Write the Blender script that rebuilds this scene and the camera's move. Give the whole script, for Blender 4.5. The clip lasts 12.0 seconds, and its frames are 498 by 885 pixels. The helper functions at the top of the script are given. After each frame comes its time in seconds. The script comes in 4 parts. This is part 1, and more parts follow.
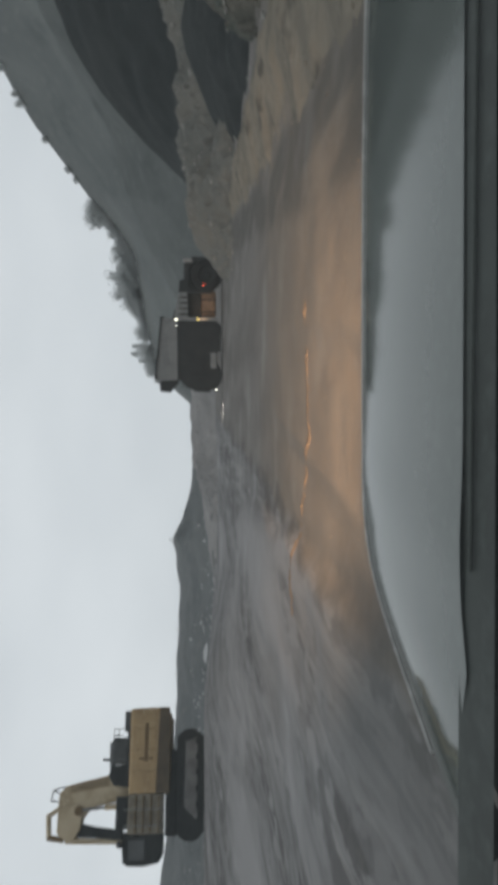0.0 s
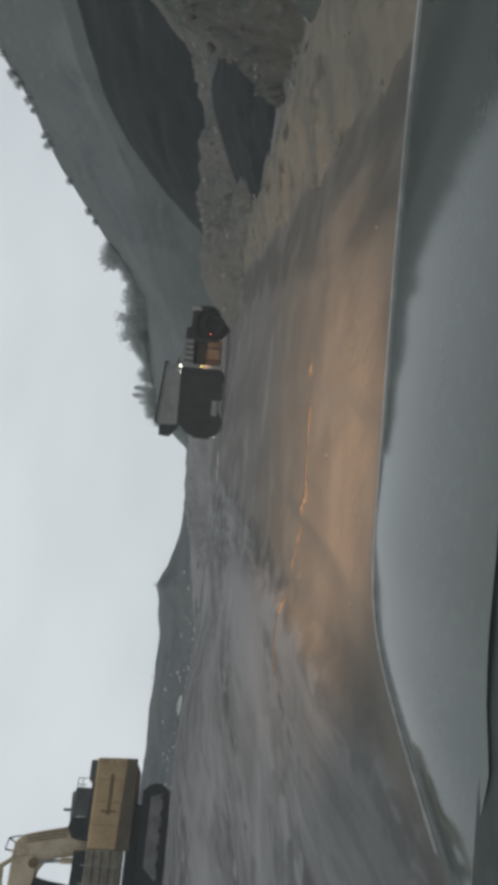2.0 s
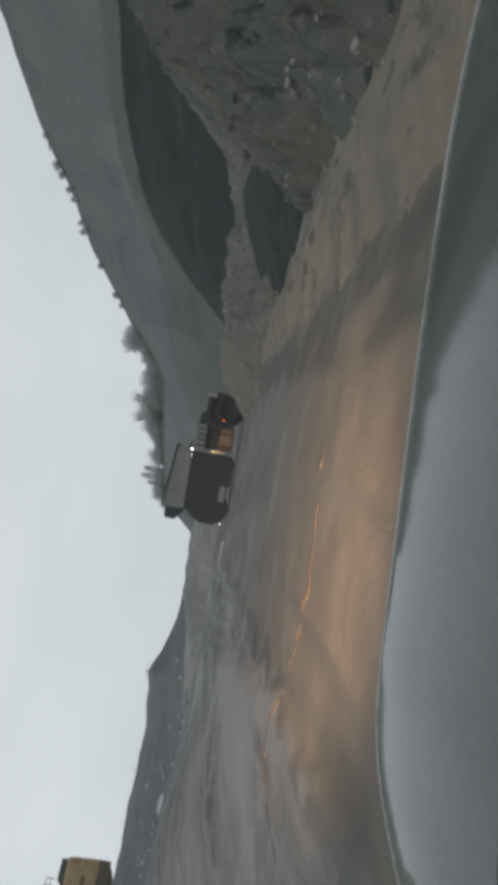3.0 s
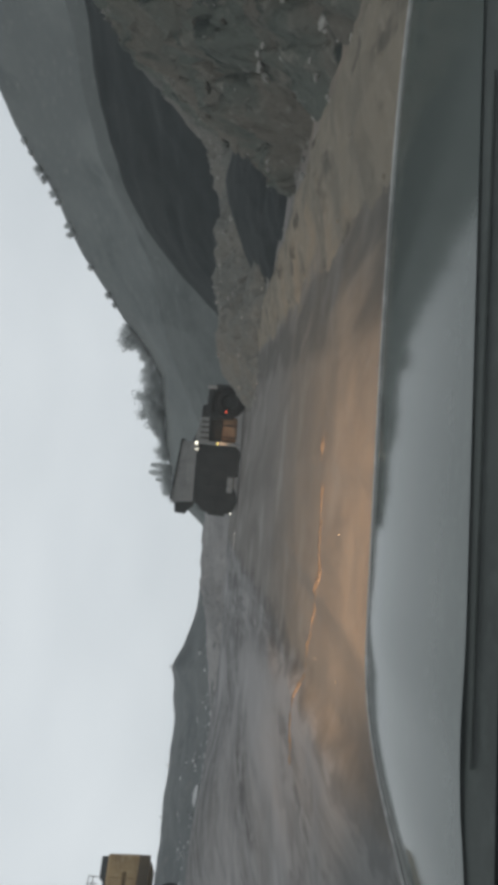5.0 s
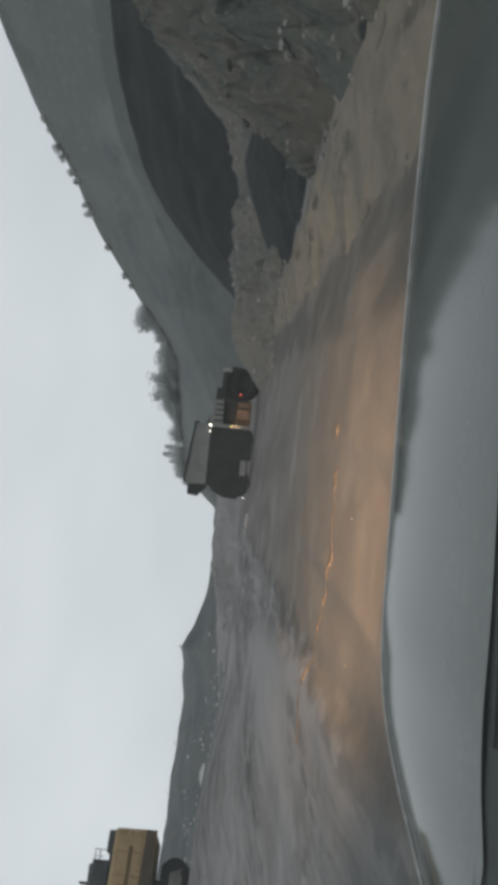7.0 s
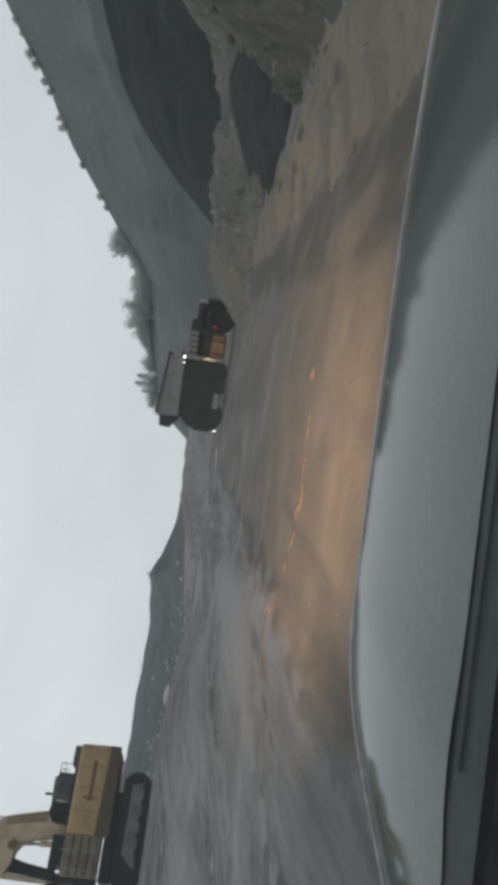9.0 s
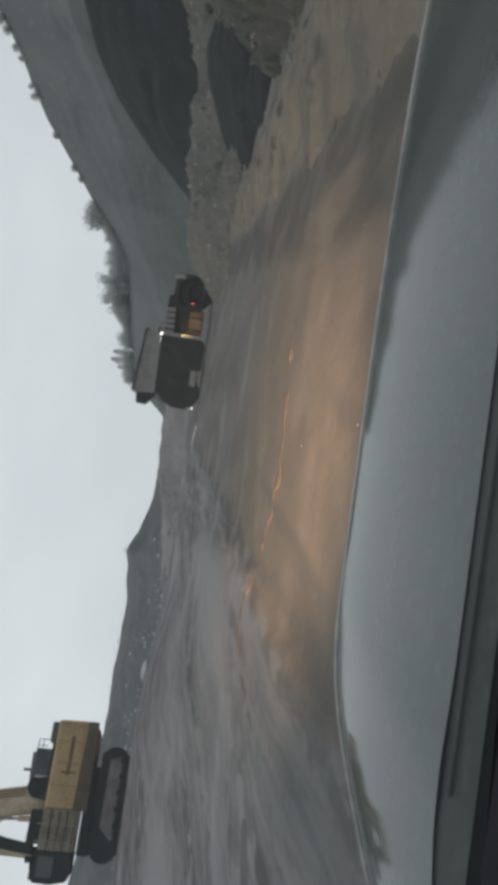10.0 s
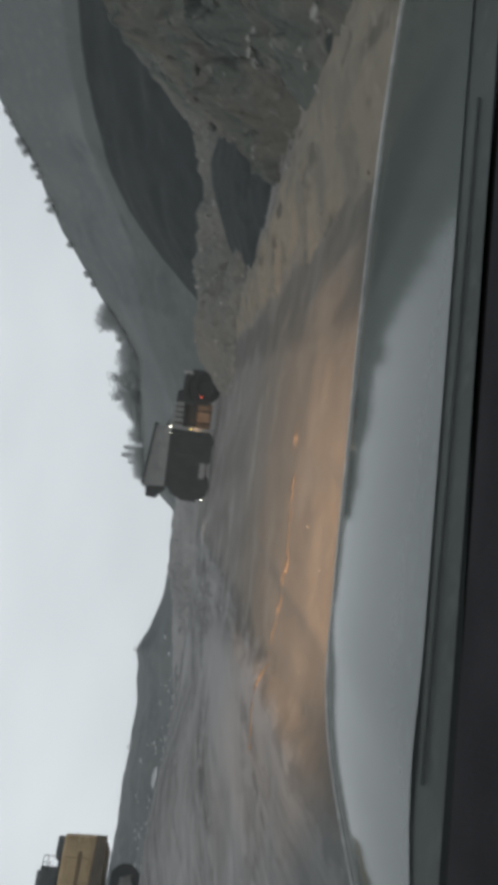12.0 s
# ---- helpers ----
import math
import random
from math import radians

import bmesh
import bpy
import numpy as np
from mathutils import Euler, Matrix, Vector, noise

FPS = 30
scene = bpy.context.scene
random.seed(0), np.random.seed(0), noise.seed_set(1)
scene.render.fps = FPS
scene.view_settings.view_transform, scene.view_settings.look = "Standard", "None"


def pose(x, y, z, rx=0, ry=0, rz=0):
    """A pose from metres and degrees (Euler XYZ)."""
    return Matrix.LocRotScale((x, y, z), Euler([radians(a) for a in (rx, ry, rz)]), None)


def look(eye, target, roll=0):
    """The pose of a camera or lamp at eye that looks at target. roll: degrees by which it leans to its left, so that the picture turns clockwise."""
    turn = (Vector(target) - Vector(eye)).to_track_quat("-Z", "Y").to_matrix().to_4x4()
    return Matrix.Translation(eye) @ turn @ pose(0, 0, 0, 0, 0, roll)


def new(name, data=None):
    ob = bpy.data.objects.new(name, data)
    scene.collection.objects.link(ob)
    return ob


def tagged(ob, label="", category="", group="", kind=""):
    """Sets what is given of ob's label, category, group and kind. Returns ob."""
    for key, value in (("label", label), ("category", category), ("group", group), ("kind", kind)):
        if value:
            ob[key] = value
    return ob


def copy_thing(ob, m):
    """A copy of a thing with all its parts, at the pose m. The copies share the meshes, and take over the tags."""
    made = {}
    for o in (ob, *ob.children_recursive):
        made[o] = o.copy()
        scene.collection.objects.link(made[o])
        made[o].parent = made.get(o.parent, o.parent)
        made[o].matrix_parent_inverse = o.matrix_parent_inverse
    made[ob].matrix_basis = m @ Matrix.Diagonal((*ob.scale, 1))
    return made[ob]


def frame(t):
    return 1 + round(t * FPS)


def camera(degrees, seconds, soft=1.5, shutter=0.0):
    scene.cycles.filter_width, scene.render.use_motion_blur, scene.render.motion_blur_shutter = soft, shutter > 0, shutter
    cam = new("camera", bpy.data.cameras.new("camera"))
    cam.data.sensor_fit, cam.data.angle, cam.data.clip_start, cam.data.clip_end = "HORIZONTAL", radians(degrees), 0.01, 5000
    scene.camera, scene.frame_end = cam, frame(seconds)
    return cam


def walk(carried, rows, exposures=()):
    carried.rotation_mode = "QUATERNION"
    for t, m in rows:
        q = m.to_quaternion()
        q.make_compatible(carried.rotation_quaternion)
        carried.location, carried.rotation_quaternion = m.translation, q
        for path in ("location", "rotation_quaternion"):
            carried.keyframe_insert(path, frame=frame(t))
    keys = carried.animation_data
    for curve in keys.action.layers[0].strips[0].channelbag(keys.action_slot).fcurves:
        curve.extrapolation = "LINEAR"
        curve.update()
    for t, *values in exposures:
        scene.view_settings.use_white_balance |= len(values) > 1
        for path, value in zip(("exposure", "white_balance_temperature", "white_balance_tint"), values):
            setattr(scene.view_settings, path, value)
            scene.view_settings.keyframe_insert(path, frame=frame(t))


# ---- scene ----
cam = camera(39.0, 12.0, soft=5.6, shutter=0.4)
EYE = 1.5


def view(x, y, z, yaw, pitch, roll):
    """A camera held sideways in the cab: yaw, pitch and roll are those of the upright view."""
    turn = pose(0, 0, 0, 90 + pitch, 0, yaw)
    return pose(x, y, EYE + z) @ turn @ pose(0, 0, 0, 0, 0, roll - 90)


PATH = [
    (0.0, -0.018, -0.008, -0.024, 0.83, -3.26, -0.07),
    (0.5, -0.027, 0.018, -0.008, -3.51, -2.41, 2.66),
    (1.0, -0.025, 0.023, 0.000, -0.35, -3.54, 2.50),
    (1.5, 0.001, 0.026, 0.021, -3.60, -2.99, 4.26),
    (2.0, -0.004, 0.034, 0.019, -3.30, -3.49, 5.03),
    (2.5, 0.030, 0.048, 0.064, -7.20, -3.07, 8.77),
    (2.7, 0.059, 0.058, 0.070, -6.40, -3.16, 8.17),
    (3.0, 0.040, 0.036, 0.038, -10.30, -1.92, 9.67),
    (3.2, 0.074, 0.039, 0.038, -10.63, -1.54, 7.43),
    (4.8, 0.039, -0.020, -0.036, -8.55, -1.80, 4.57),
    (5.0, 0.034, -0.017, -0.034, -9.37, -1.63, 4.87),
    (5.5, 0.029, -0.009, -0.017, -8.20, -3.36, 3.62),
    (6.0, -0.028, -0.004, -0.030, -9.42, -4.73, 2.96),
    (6.5, -0.005, 0.016, -0.029, -8.03, -4.16, 2.96),
    (7.0, 0.015, 0.013, -0.025, -7.94, -0.66, 6.05),
    (8.8, 0.065, 0.014, -0.006, -6.07, -2.25, 9.13),
    (9.0, 0.134, 0.009, 0.008, -2.76, -3.56, 7.96),
    (9.5, 0.188, 0.014, 0.023, -3.13, -4.27, 6.90),
    (10.0, 0.196, 0.021, 0.037, -1.14, -5.68, 7.94),
    (10.5, 0.223, 0.014, 0.032, -0.79, -6.33, 6.13),
    (11.0, 0.200, -0.011, 0.031, -6.13, -6.39, 5.90),
    (11.5, 0.180, 0.003, 0.038, -4.77, -7.54, 3.69),
    (12.0, 0.070, -0.031, -0.034, -8.53, -3.87, 7.28),
]
walk(cam, [(t, view(*p)) for t, *p in PATH],
     [(0.0, 0.0), (3.0, 0.0), (5.0, 0.05), (6.5, 0.05), (7.0, 0.0), (9.0, 0.02), (11.0, 0.05), (12.0, 0.08)])

# ---- world and lights ----
world = bpy.data.worlds.new("overcast_sky")
scene.world = world
world.use_nodes = True
wn, wl = world.node_tree.nodes, world.node_tree.links
wn.clear()
w_out = wn.new("ShaderNodeOutputWorld")
w_bg = wn.new("ShaderNodeBackground")
w_sky = wn.new("ShaderNodeTexSky")
w_sky.sky_type, w_sky.sun_disc = "NISHITA", False
w_sky.sun_elevation, w_sky.sun_rotation = radians(38), radians(-60)
w_grey = wn.new("ShaderNodeHueSaturation")
w_grey.inputs["Saturation"].default_value = 0.15
w_grey.inputs["Value"].default_value = 0.12
w_co = wn.new("ShaderNodeTexCoord")
w_map = wn.new("ShaderNodeMapping")
w_map.inputs["Scale"].default_value = (1.0, 1.0, 2.6)
w_noise = wn.new("ShaderNodeTexNoise")
w_noise.inputs["Scale"].default_value = 2.2
w_noise.inputs["Detail"].default_value = 5.0
w_ramp = wn.new("ShaderNodeValToRGB")
w_ramp.color_ramp.elements[0].position, w_ramp.color_ramp.elements[1].position = 0.25, 0.8
w_ramp.color_ramp.elements[0].color = (0.555, 0.595, 0.632, 1)
w_ramp.color_ramp.elements[1].color = (0.73, 0.765, 0.797, 1)
w_mix = wn.new("ShaderNodeMix")
w_mix.data_type = "RGBA"
w_mix.inputs["Factor"].default_value = 0.93
wl.new(w_sky.outputs[0], w_grey.inputs["Color"])
wl.new(w_co.outputs["Generated"], w_map.inputs["Vector"])
wl.new(w_map.outputs[0], w_noise.inputs["Vector"])
wl.new(w_noise.outputs[0], w_ramp.inputs[0])
wl.new(w_grey.outputs[0], w_mix.inputs["A"])
wl.new(w_ramp.outputs[0], w_mix.inputs["B"])
wl.new(w_mix.outputs["Result"], w_bg.inputs["Color"])
w_bg.inputs["Strength"].default_value = 1.0
wl.new(w_bg.outputs[0], w_out.inputs["Surface"])

sun_data = bpy.data.lights.new("sun", "SUN")
sun_data.energy, sun_data.angle, sun_data.color = 0.5, radians(40), (1.0, 0.97, 0.93)
sun = new("sun", sun_data)
sun.matrix_world = look((-60, -40, 70), (0, 0, 0))


def spot(name, eye, target, watts, colour, degrees, blend, radius=0.08, flat=1.0):
    data = bpy.data.lights.new(name, "SPOT")
    data.energy, data.color, data.spot_size, data.spot_blend = watts, colour, radians(degrees), blend
    data.shadow_soft_size = radius
    ob = new(name, data)
    ob.matrix_world = look(eye, target) @ Matrix.Diagonal((1, flat, 1, 1))
    return ob


WARM = (1.0, 0.66, 0.42)
for hx in (-0.28, 1.28):
    spot("headlight_beam", (hx, 1.86, 0.80), (hx * 0.6 + 0.0, 16.0, 0.25), 11500, WARM, 68, 1.0, 0.15, 0.27)


# ---- materials ----
def material(name, colour, second=None, scale=1.0, rough=0.85, metal=0.0, bump=0.3, depth=0.02, fine=9.0, third=None,
             spec=0.3, coat=0.0, stretch=(1, 1, 1), vary=0.0):
    """Two scales of colour variation and a bump, in metres of the thing itself."""
    m = bpy.data.materials.new(name)
    m.use_nodes = True
    n, l = m.node_tree.nodes, m.node_tree.links
    b = n["Principled BSDF"]
    second = second or tuple(c * 0.7 for c in colour)
    third = third or tuple(min(1, c * 1.25) for c in colour)
    co = n.new("ShaderNodeTexCoord")
    mp = n.new("ShaderNodeMapping")
    mp.inputs["Scale"].default_value = stretch
    l.new(co.outputs["Object"], mp.inputs["Vector"])
    big, small = n.new("ShaderNodeTexNoise"), n.new("ShaderNodeTexNoise")
    big.inputs["Scale"].default_value, big.inputs["Detail"].default_value = scale, 6
    small.inputs["Scale"].default_value, small.inputs["Detail"].default_value = scale * fine, 8
    for k in (big, small):
        l.new(mp.outputs[0], k.inputs["Vector"])
    r1 = n.new("ShaderNodeValToRGB")
    r1.color_ramp.elements[0].position, r1.color_ramp.elements[1].position = 0.36, 0.64
    r1.color_ramp.elements[0].color, r1.color_ramp.elements[1].color = (*second, 1), (*colour, 1)
    r2 = n.new("ShaderNodeValToRGB")
    r2.color_ramp.elements[0].position, r2.color_ramp.elements[1].position = 0.5, 0.78
    r2.color_ramp.elements[0].color, r2.color_ramp.elements[1].color = (0, 0, 0, 1), (1, 1, 1, 1)
    mx = n.new("ShaderNodeMix")
    mx.data_type = "RGBA"
    l.new(big.outputs[0], r1.inputs[0])
    l.new(small.outputs[0], r2.inputs[0])
    l.new(r2.outputs[0], mx.inputs["Factor"])
    l.new(r1.outputs[0], mx.inputs["A"])
    mx.inputs["B"].default_value = (*third, 1)
    last = mx.outputs["Result"]
    if vary:
        info, hs, mr = n.new("ShaderNodeObjectInfo"), n.new("ShaderNodeHueSaturation"), n.new("ShaderNodeMapRange")
        mr.inputs["To Min"].default_value, mr.inputs["To Max"].default_value = 1 - vary, 1 + vary
        l.new(info.outputs["Random"], mr.inputs["Value"])
        l.new(mr.outputs[0], hs.inputs["Value"])
        l.new(last, hs.inputs["Color"])
        last = hs.outputs[0]
    l.new(last, b.inputs["Base Color"])
    bp = n.new("ShaderNodeBump")
    bp.inputs["Strength"].default_value, bp.inputs["Distance"].default_value = bump, depth
    l.new(small.outputs[0], bp.inputs["Height"])
    l.new(bp.outputs[0], b.inputs["Normal"])
    b.inputs["Roughness"].default_value, b.inputs["Metallic"].default_value = rough, metal
    b.inputs["Specular IOR Level"].default_value = spec
    b.inputs["Coat Weight"].default_value = coat
    return m


def glow(name, colour, strength):
    m = bpy.data.materials.new(name)
    m.use_nodes = True
    b = m.node_tree.nodes["Principled BSDF"]
    b.inputs["Emission Color"].default_value = (*colour, 1)
    b.inputs["Emission Strength"].default_value = strength
    b.inputs["Base Color"].default_value = (*colour, 1)
    return m


def ground_material():
    """Grey trodden mud with a browner haul road and damp patches."""
    m = bpy.data.materials.new("haul_road_soil")
    m.use_nodes = True
    n, l = m.node_tree.nodes, m.node_tree.links
    b = n["Principled BSDF"]
    co = n.new("ShaderNodeTexCoord")
    sep = n.new("ShaderNodeSeparateXYZ")
    l.new(co.outputs["Object"], sep.inputs[0])

    def tex(scale, detail, stretch=(1, 1, 1), rot=0.0):
        mp, t = n.new("ShaderNodeMapping"), n.new("ShaderNodeTexNoise")
        mp.inputs["Scale"].default_value = stretch
        mp.inputs["Rotation"].default_value = (0, 0, rot)
        t.inputs["Scale"].default_value, t.inputs["Detail"].default_value = scale, detail
        l.new(co.outputs["Object"], mp.inputs[0])
        l.new(mp.outputs[0], t.inputs["Vector"])
        return t.outputs[0]

    def maths(op, a, c, d=None):
        k = n.new("ShaderNodeMath")
        k.operation = op
        for i, v in enumerate((a, c, d)):
            if v is None:
                continue
            if isinstance(v, (int, float)):
                k.inputs[i].default_value = v
            else:
                l.new(v, k.inputs[i])
        return k.outputs[0]

    def mixed(f, a, c):
        k = n.new("ShaderNodeMix")
        k.data_type = "RGBA"
        l.new(f, k.inputs["Factor"])
        for s, v in (("A", a), ("B", c)):
            if isinstance(v, tuple):
                k.inputs[s].default_value = (*v, 1)
            else:
                l.new(v, k.inputs[s])
        return k.outputs["Result"]

    def ramp(v, lo, hi):
        k = n.new("ShaderNodeMapRange")
        k.interpolation_type = "SMOOTHSTEP"
        k.inputs["From Min"].default_value, k.inputs["From Max"].default_value = lo, hi
        l.new(v, k.inputs["Value"])
        return k.outputs[0]

    edge = tex(0.22, 4)
    # the haul road runs ahead and bends to the right; its left edge is a ragged line of darker clods
    axis = maths("MULTIPLY_ADD", sep.outputs["Y"], 0.05, 1.7)
    off = maths("SUBTRACT", axis, sep.outputs["X"])
    wob = maths("ADD", maths("MULTIPLY_ADD", edge, 1.1, -0.55), maths("MULTIPLY_ADD", tex(1.3, 7, (1, 0.4, 1)), 0.9, -0.45))
    off = maths("ADD", off, wob)
    road = ramp(off, 4.2, 3.7)
    rim = maths("MULTIPLY", ramp(off, 3.3, 3.8), ramp(off, 4.35, 4.0))
    grey = mixed(ramp(tex(0.5, 6, (1.0, 0.15, 1), 0.1), 0.36, 0.66), (0.098, 0.095, 0.095), (0.148, 0.143, 0.142))
    grey = mixed(maths("MULTIPLY", ramp(tex(1.5, 9, (1.0, 0.4, 1), 0.15), 0.5, 0.66), 0.3), grey, (0.062, 0.06, 0.06))
    grey = mixed(maths("MULTIPLY", ramp(tex(2.6, 9, (1.0, 0.2, 1), 0.1), 0.55, 0.7), 0.35), grey, (0.2, 0.195, 0.193))
    lanes = tex(1.15, 9, (1.0, 0.045, 1), 0.07)
    grey = mixed(maths("MULTIPLY", ramp(lanes, 0.52, 0.62), 0.55), grey, (0.195, 0.19, 0.188))
    grey = mixed(maths("MULTIPLY", ramp(tex(1.7, 10, (1.0, 0.06, 1), 0.12), 0.56, 0.62), 0.7), grey, (0.055, 0.053, 0.053))
    grey = mixed(maths("MULTIPLY", ramp(tex(3.4, 10, (1.0, 0.5, 1), 0.4), 0.57, 0.63), 0.6), grey, (0.066, 0.064, 0.063))
    grey = mixed(maths("MULTIPLY", maths("MULTIPLY", ramp(tex(0.55, 5, (1.0, 0.1, 1), 0.12), 0.5, 0.56), ramp(tex(2.4, 8, (1.0, 0.4, 1), 0.3), 0.44, 0.52)), 0.85), grey, (0.046, 0.043, 0.042))
    grey = mixed(maths("MULTIPLY", ramp(tex(5.5, 8, (1.0, 0.1, 1), 0.06), 0.54, 0.64), 0.5), grey, (0.066, 0.063, 0.061))
    grey = mixed(maths("MULTIPLY", ramp(tex(4.2, 8, (1.0, 0.08, 1), 0.06), 0.56, 0.66), 0.45), grey, (0.20, 0.193, 0.188))
    pale = mixed(ramp(tex(0.2, 5, (1.0, 0.16, 1), 0.18), 0.5, 0.66), grey, (0.19, 0.185, 0.184))
    brown = mixed(ramp(tex(0.6, 6), 0.35, 0.68), (0.108, 0.089, 0.070), (0.138, 0.113, 0.088))
    brown = mixed(maths("MULTIPLY", ramp(tex(2.2, 10, (1.0, 0.3, 1), 0.1), 0.56, 0.66), 0.3), brown, (0.075, 0.062, 0.052))
    # the road's brown gives way to a greyer tone farther on
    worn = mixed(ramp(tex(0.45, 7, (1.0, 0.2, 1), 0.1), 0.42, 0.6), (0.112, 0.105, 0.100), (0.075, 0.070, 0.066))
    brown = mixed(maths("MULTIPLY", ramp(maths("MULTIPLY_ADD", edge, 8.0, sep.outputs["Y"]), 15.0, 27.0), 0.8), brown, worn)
    soil = mixed(road, pale, brown)
    soil = mixed(maths("MULTIPLY", maths("MULTIPLY", rim, ramp(tex(1.1, 7, (1, 0.5, 1)), 0.42, 0.6)), 0.75), soil, (0.047, 0.042, 0.037))
    soil = mixed(maths("MULTIPLY", ramp(tex(5.0, 8), 0.56, 0.75), 0.3), soil, (0.165, 0.15, 0.134))
    soil = mixed(maths("MULTIPLY", ramp(tex(0.33, 5, (1, 0.5, 1), 0.3), 0.57, 0.7), 0.35), soil, (0.062, 0.056, 0.05))
    # shade beside the vehicle, painted into the soil as a darker lane
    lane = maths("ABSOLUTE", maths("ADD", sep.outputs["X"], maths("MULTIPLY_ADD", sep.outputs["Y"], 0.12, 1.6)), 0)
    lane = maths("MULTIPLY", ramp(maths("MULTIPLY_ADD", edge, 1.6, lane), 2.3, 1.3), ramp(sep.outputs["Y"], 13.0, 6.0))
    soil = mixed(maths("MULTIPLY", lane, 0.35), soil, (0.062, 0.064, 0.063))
    # dark wet soil along the foot of the berm
    foot = maths("SUBTRACT", sep.outputs["X"], maths("MULTIPLY_ADD", sep.outputs["Y"], 0.23, 1.85))
    foot = maths("ABSOLUTE", maths("ADD", foot, maths("MULTIPLY_ADD", tex(0.5, 6, (1, 0.5, 1), 0.23), 1.6, -0.8)), 0)
    soil = mixed(maths("MULTIPLY", maths("MULTIPLY", ramp(foot, 1.15, 0.5), ramp(tex(0.9, 6, (1, 0.35, 1), 0.23), 0.3, 0.5)), 0.8), soil, (0.050, 0.045, 0.038))
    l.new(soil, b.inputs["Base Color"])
    damp = ramp(tex(0.3, 4), 0.5, 0.7)
    l.new(maths("MULTIPLY_ADD", damp, -0.3, 0.92), b.inputs["Roughness"])
    b.inputs["Specular IOR Level"].default_value = 0.25
    bp = n.new("ShaderNodeBump")
    bp.inputs["Strength"].default_value, bp.inputs["Distance"].default_value = 0.4, 0.035
    l.new(maths("ADD", tex(7.0, 9), maths("MULTIPLY", lanes, 0.9)), bp.inputs["Height"])
    l.new(bp.outputs[0], b.inputs["Normal"])
    return m


def glass_material():
    """A windscreen whose thin daylit dust film also lays haze over the view."""
    m = bpy.data.materials.new("dusty_windscreen")
    m.use_nodes = True
    n, l = m.node_tree.nodes, m.node_tree.links
    n.clear()
    out, tr, du, mx = (n.new("ShaderNode" + k) for k in ("OutputMaterial", "BsdfTransparent", "BsdfTranslucent", "MixShader"))
    tr.inputs["Color"].default_value = (0.976, 0.993, 0.992, 1)
    du.inputs["Color"].default_value = (0.72, 0.80, 0.80, 1)
    no, mr, co = n.new("ShaderNodeTexNoise"), n.new("ShaderNodeMapRange"), n.new("ShaderNodeTexCoord")
    no.inputs["Scale"].default_value, no.inputs["Detail"].default_value = 3.0, 3
    mr.inputs["To Min"].default_value, mr.inputs["To Max"].default_value = 0.022, 0.05
    l.new(co.outputs["Object"], no.inputs["Vector"])
    l.new(no.outputs[0], mr.inputs["Value"])
    l.new(mr.outputs[0], mx.inputs["Fac"])
    l.new(tr.outputs[0], mx.inputs[1])
    l.new(du.outputs[0], mx.inputs[2])
    l.new(mx.outputs[0], out.inputs["Surface"])
    return m


def hillside_material(name, tones, patch, streak, grain, bump, depth, lean=(1, 1, 1)):
    """Broken ground in four tones: broad patches, streaks that run down the slope and fine grain."""
    m = bpy.data.materials.new(name)
    m.use_nodes = True
    n, l = m.node_tree.nodes, m.node_tree.links
    b = n["Principled BSDF"]
    co = n.new("ShaderNodeTexCoord")

    def tex(scale, detail, stretch=(1, 1, 1), rough=0.55, warp=0.0):
        mp, t = n.new("ShaderNodeMapping"), n.new("ShaderNodeTexNoise")
        mp.inputs["Scale"].default_value = stretch
        t.inputs["Scale"].default_value, t.inputs["Detail"].default_value = scale, detail
        t.inputs["Roughness"].default_value, t.inputs["Distortion"].default_value = rough, warp
        l.new(co.outputs["Object"], mp.inputs[0])
        l.new(mp.outputs[0], t.inputs["Vector"])
        return t.outputs[0]

    def blend(v, lo, hi, a, c):
        r, k = n.new("ShaderNodeMapRange"), n.new("ShaderNodeMix")
        r.interpolation_type = "SMOOTHSTEP"
        r.inputs["From Min"].default_value, r.inputs["From Max"].default_value = lo, hi
        k.data_type = "RGBA"
        l.new(v, r.inputs["Value"])
        l.new(r.outputs[0], k.inputs["Factor"])
        for slot, q in (("A", a), ("B", c)):
            if isinstance(q, tuple):
                k.inputs[slot].default_value = (*q, 1)
            else:
                l.new(q, k.inputs[slot])
        return k.outputs["Result"]

    broad, lines, fine = tex(patch, 5, warp=0.6), tex(streak, 6, lean, warp=0.4), tex(grain, 9, rough=0.65)
    c = blend(broad, 0.42, 0.6, tones[0], tones[1])
    c = blend(lines, 0.55, 0.68, c, tones[2])
    c = blend(fine, 0.52, 0.72, c, tones[3])
    l.new(c, b.inputs["Base Color"])
    b.inputs["Roughness"].default_value, b.inputs["Specular IOR Level"].default_value = 0.95, 0.15
    add, bp = n.new("ShaderNodeMath"), n.new("ShaderNodeBump")
    l.new(fine, add.inputs[0])
    l.new(lines, add.inputs[1])
    bp.inputs["Strength"].default_value, bp.inputs["Distance"].default_value = bump, depth
    l.new(add.outputs[0], bp.inputs["Height"])
    l.new(bp.outputs[0], b.inputs["Normal"])
    return m


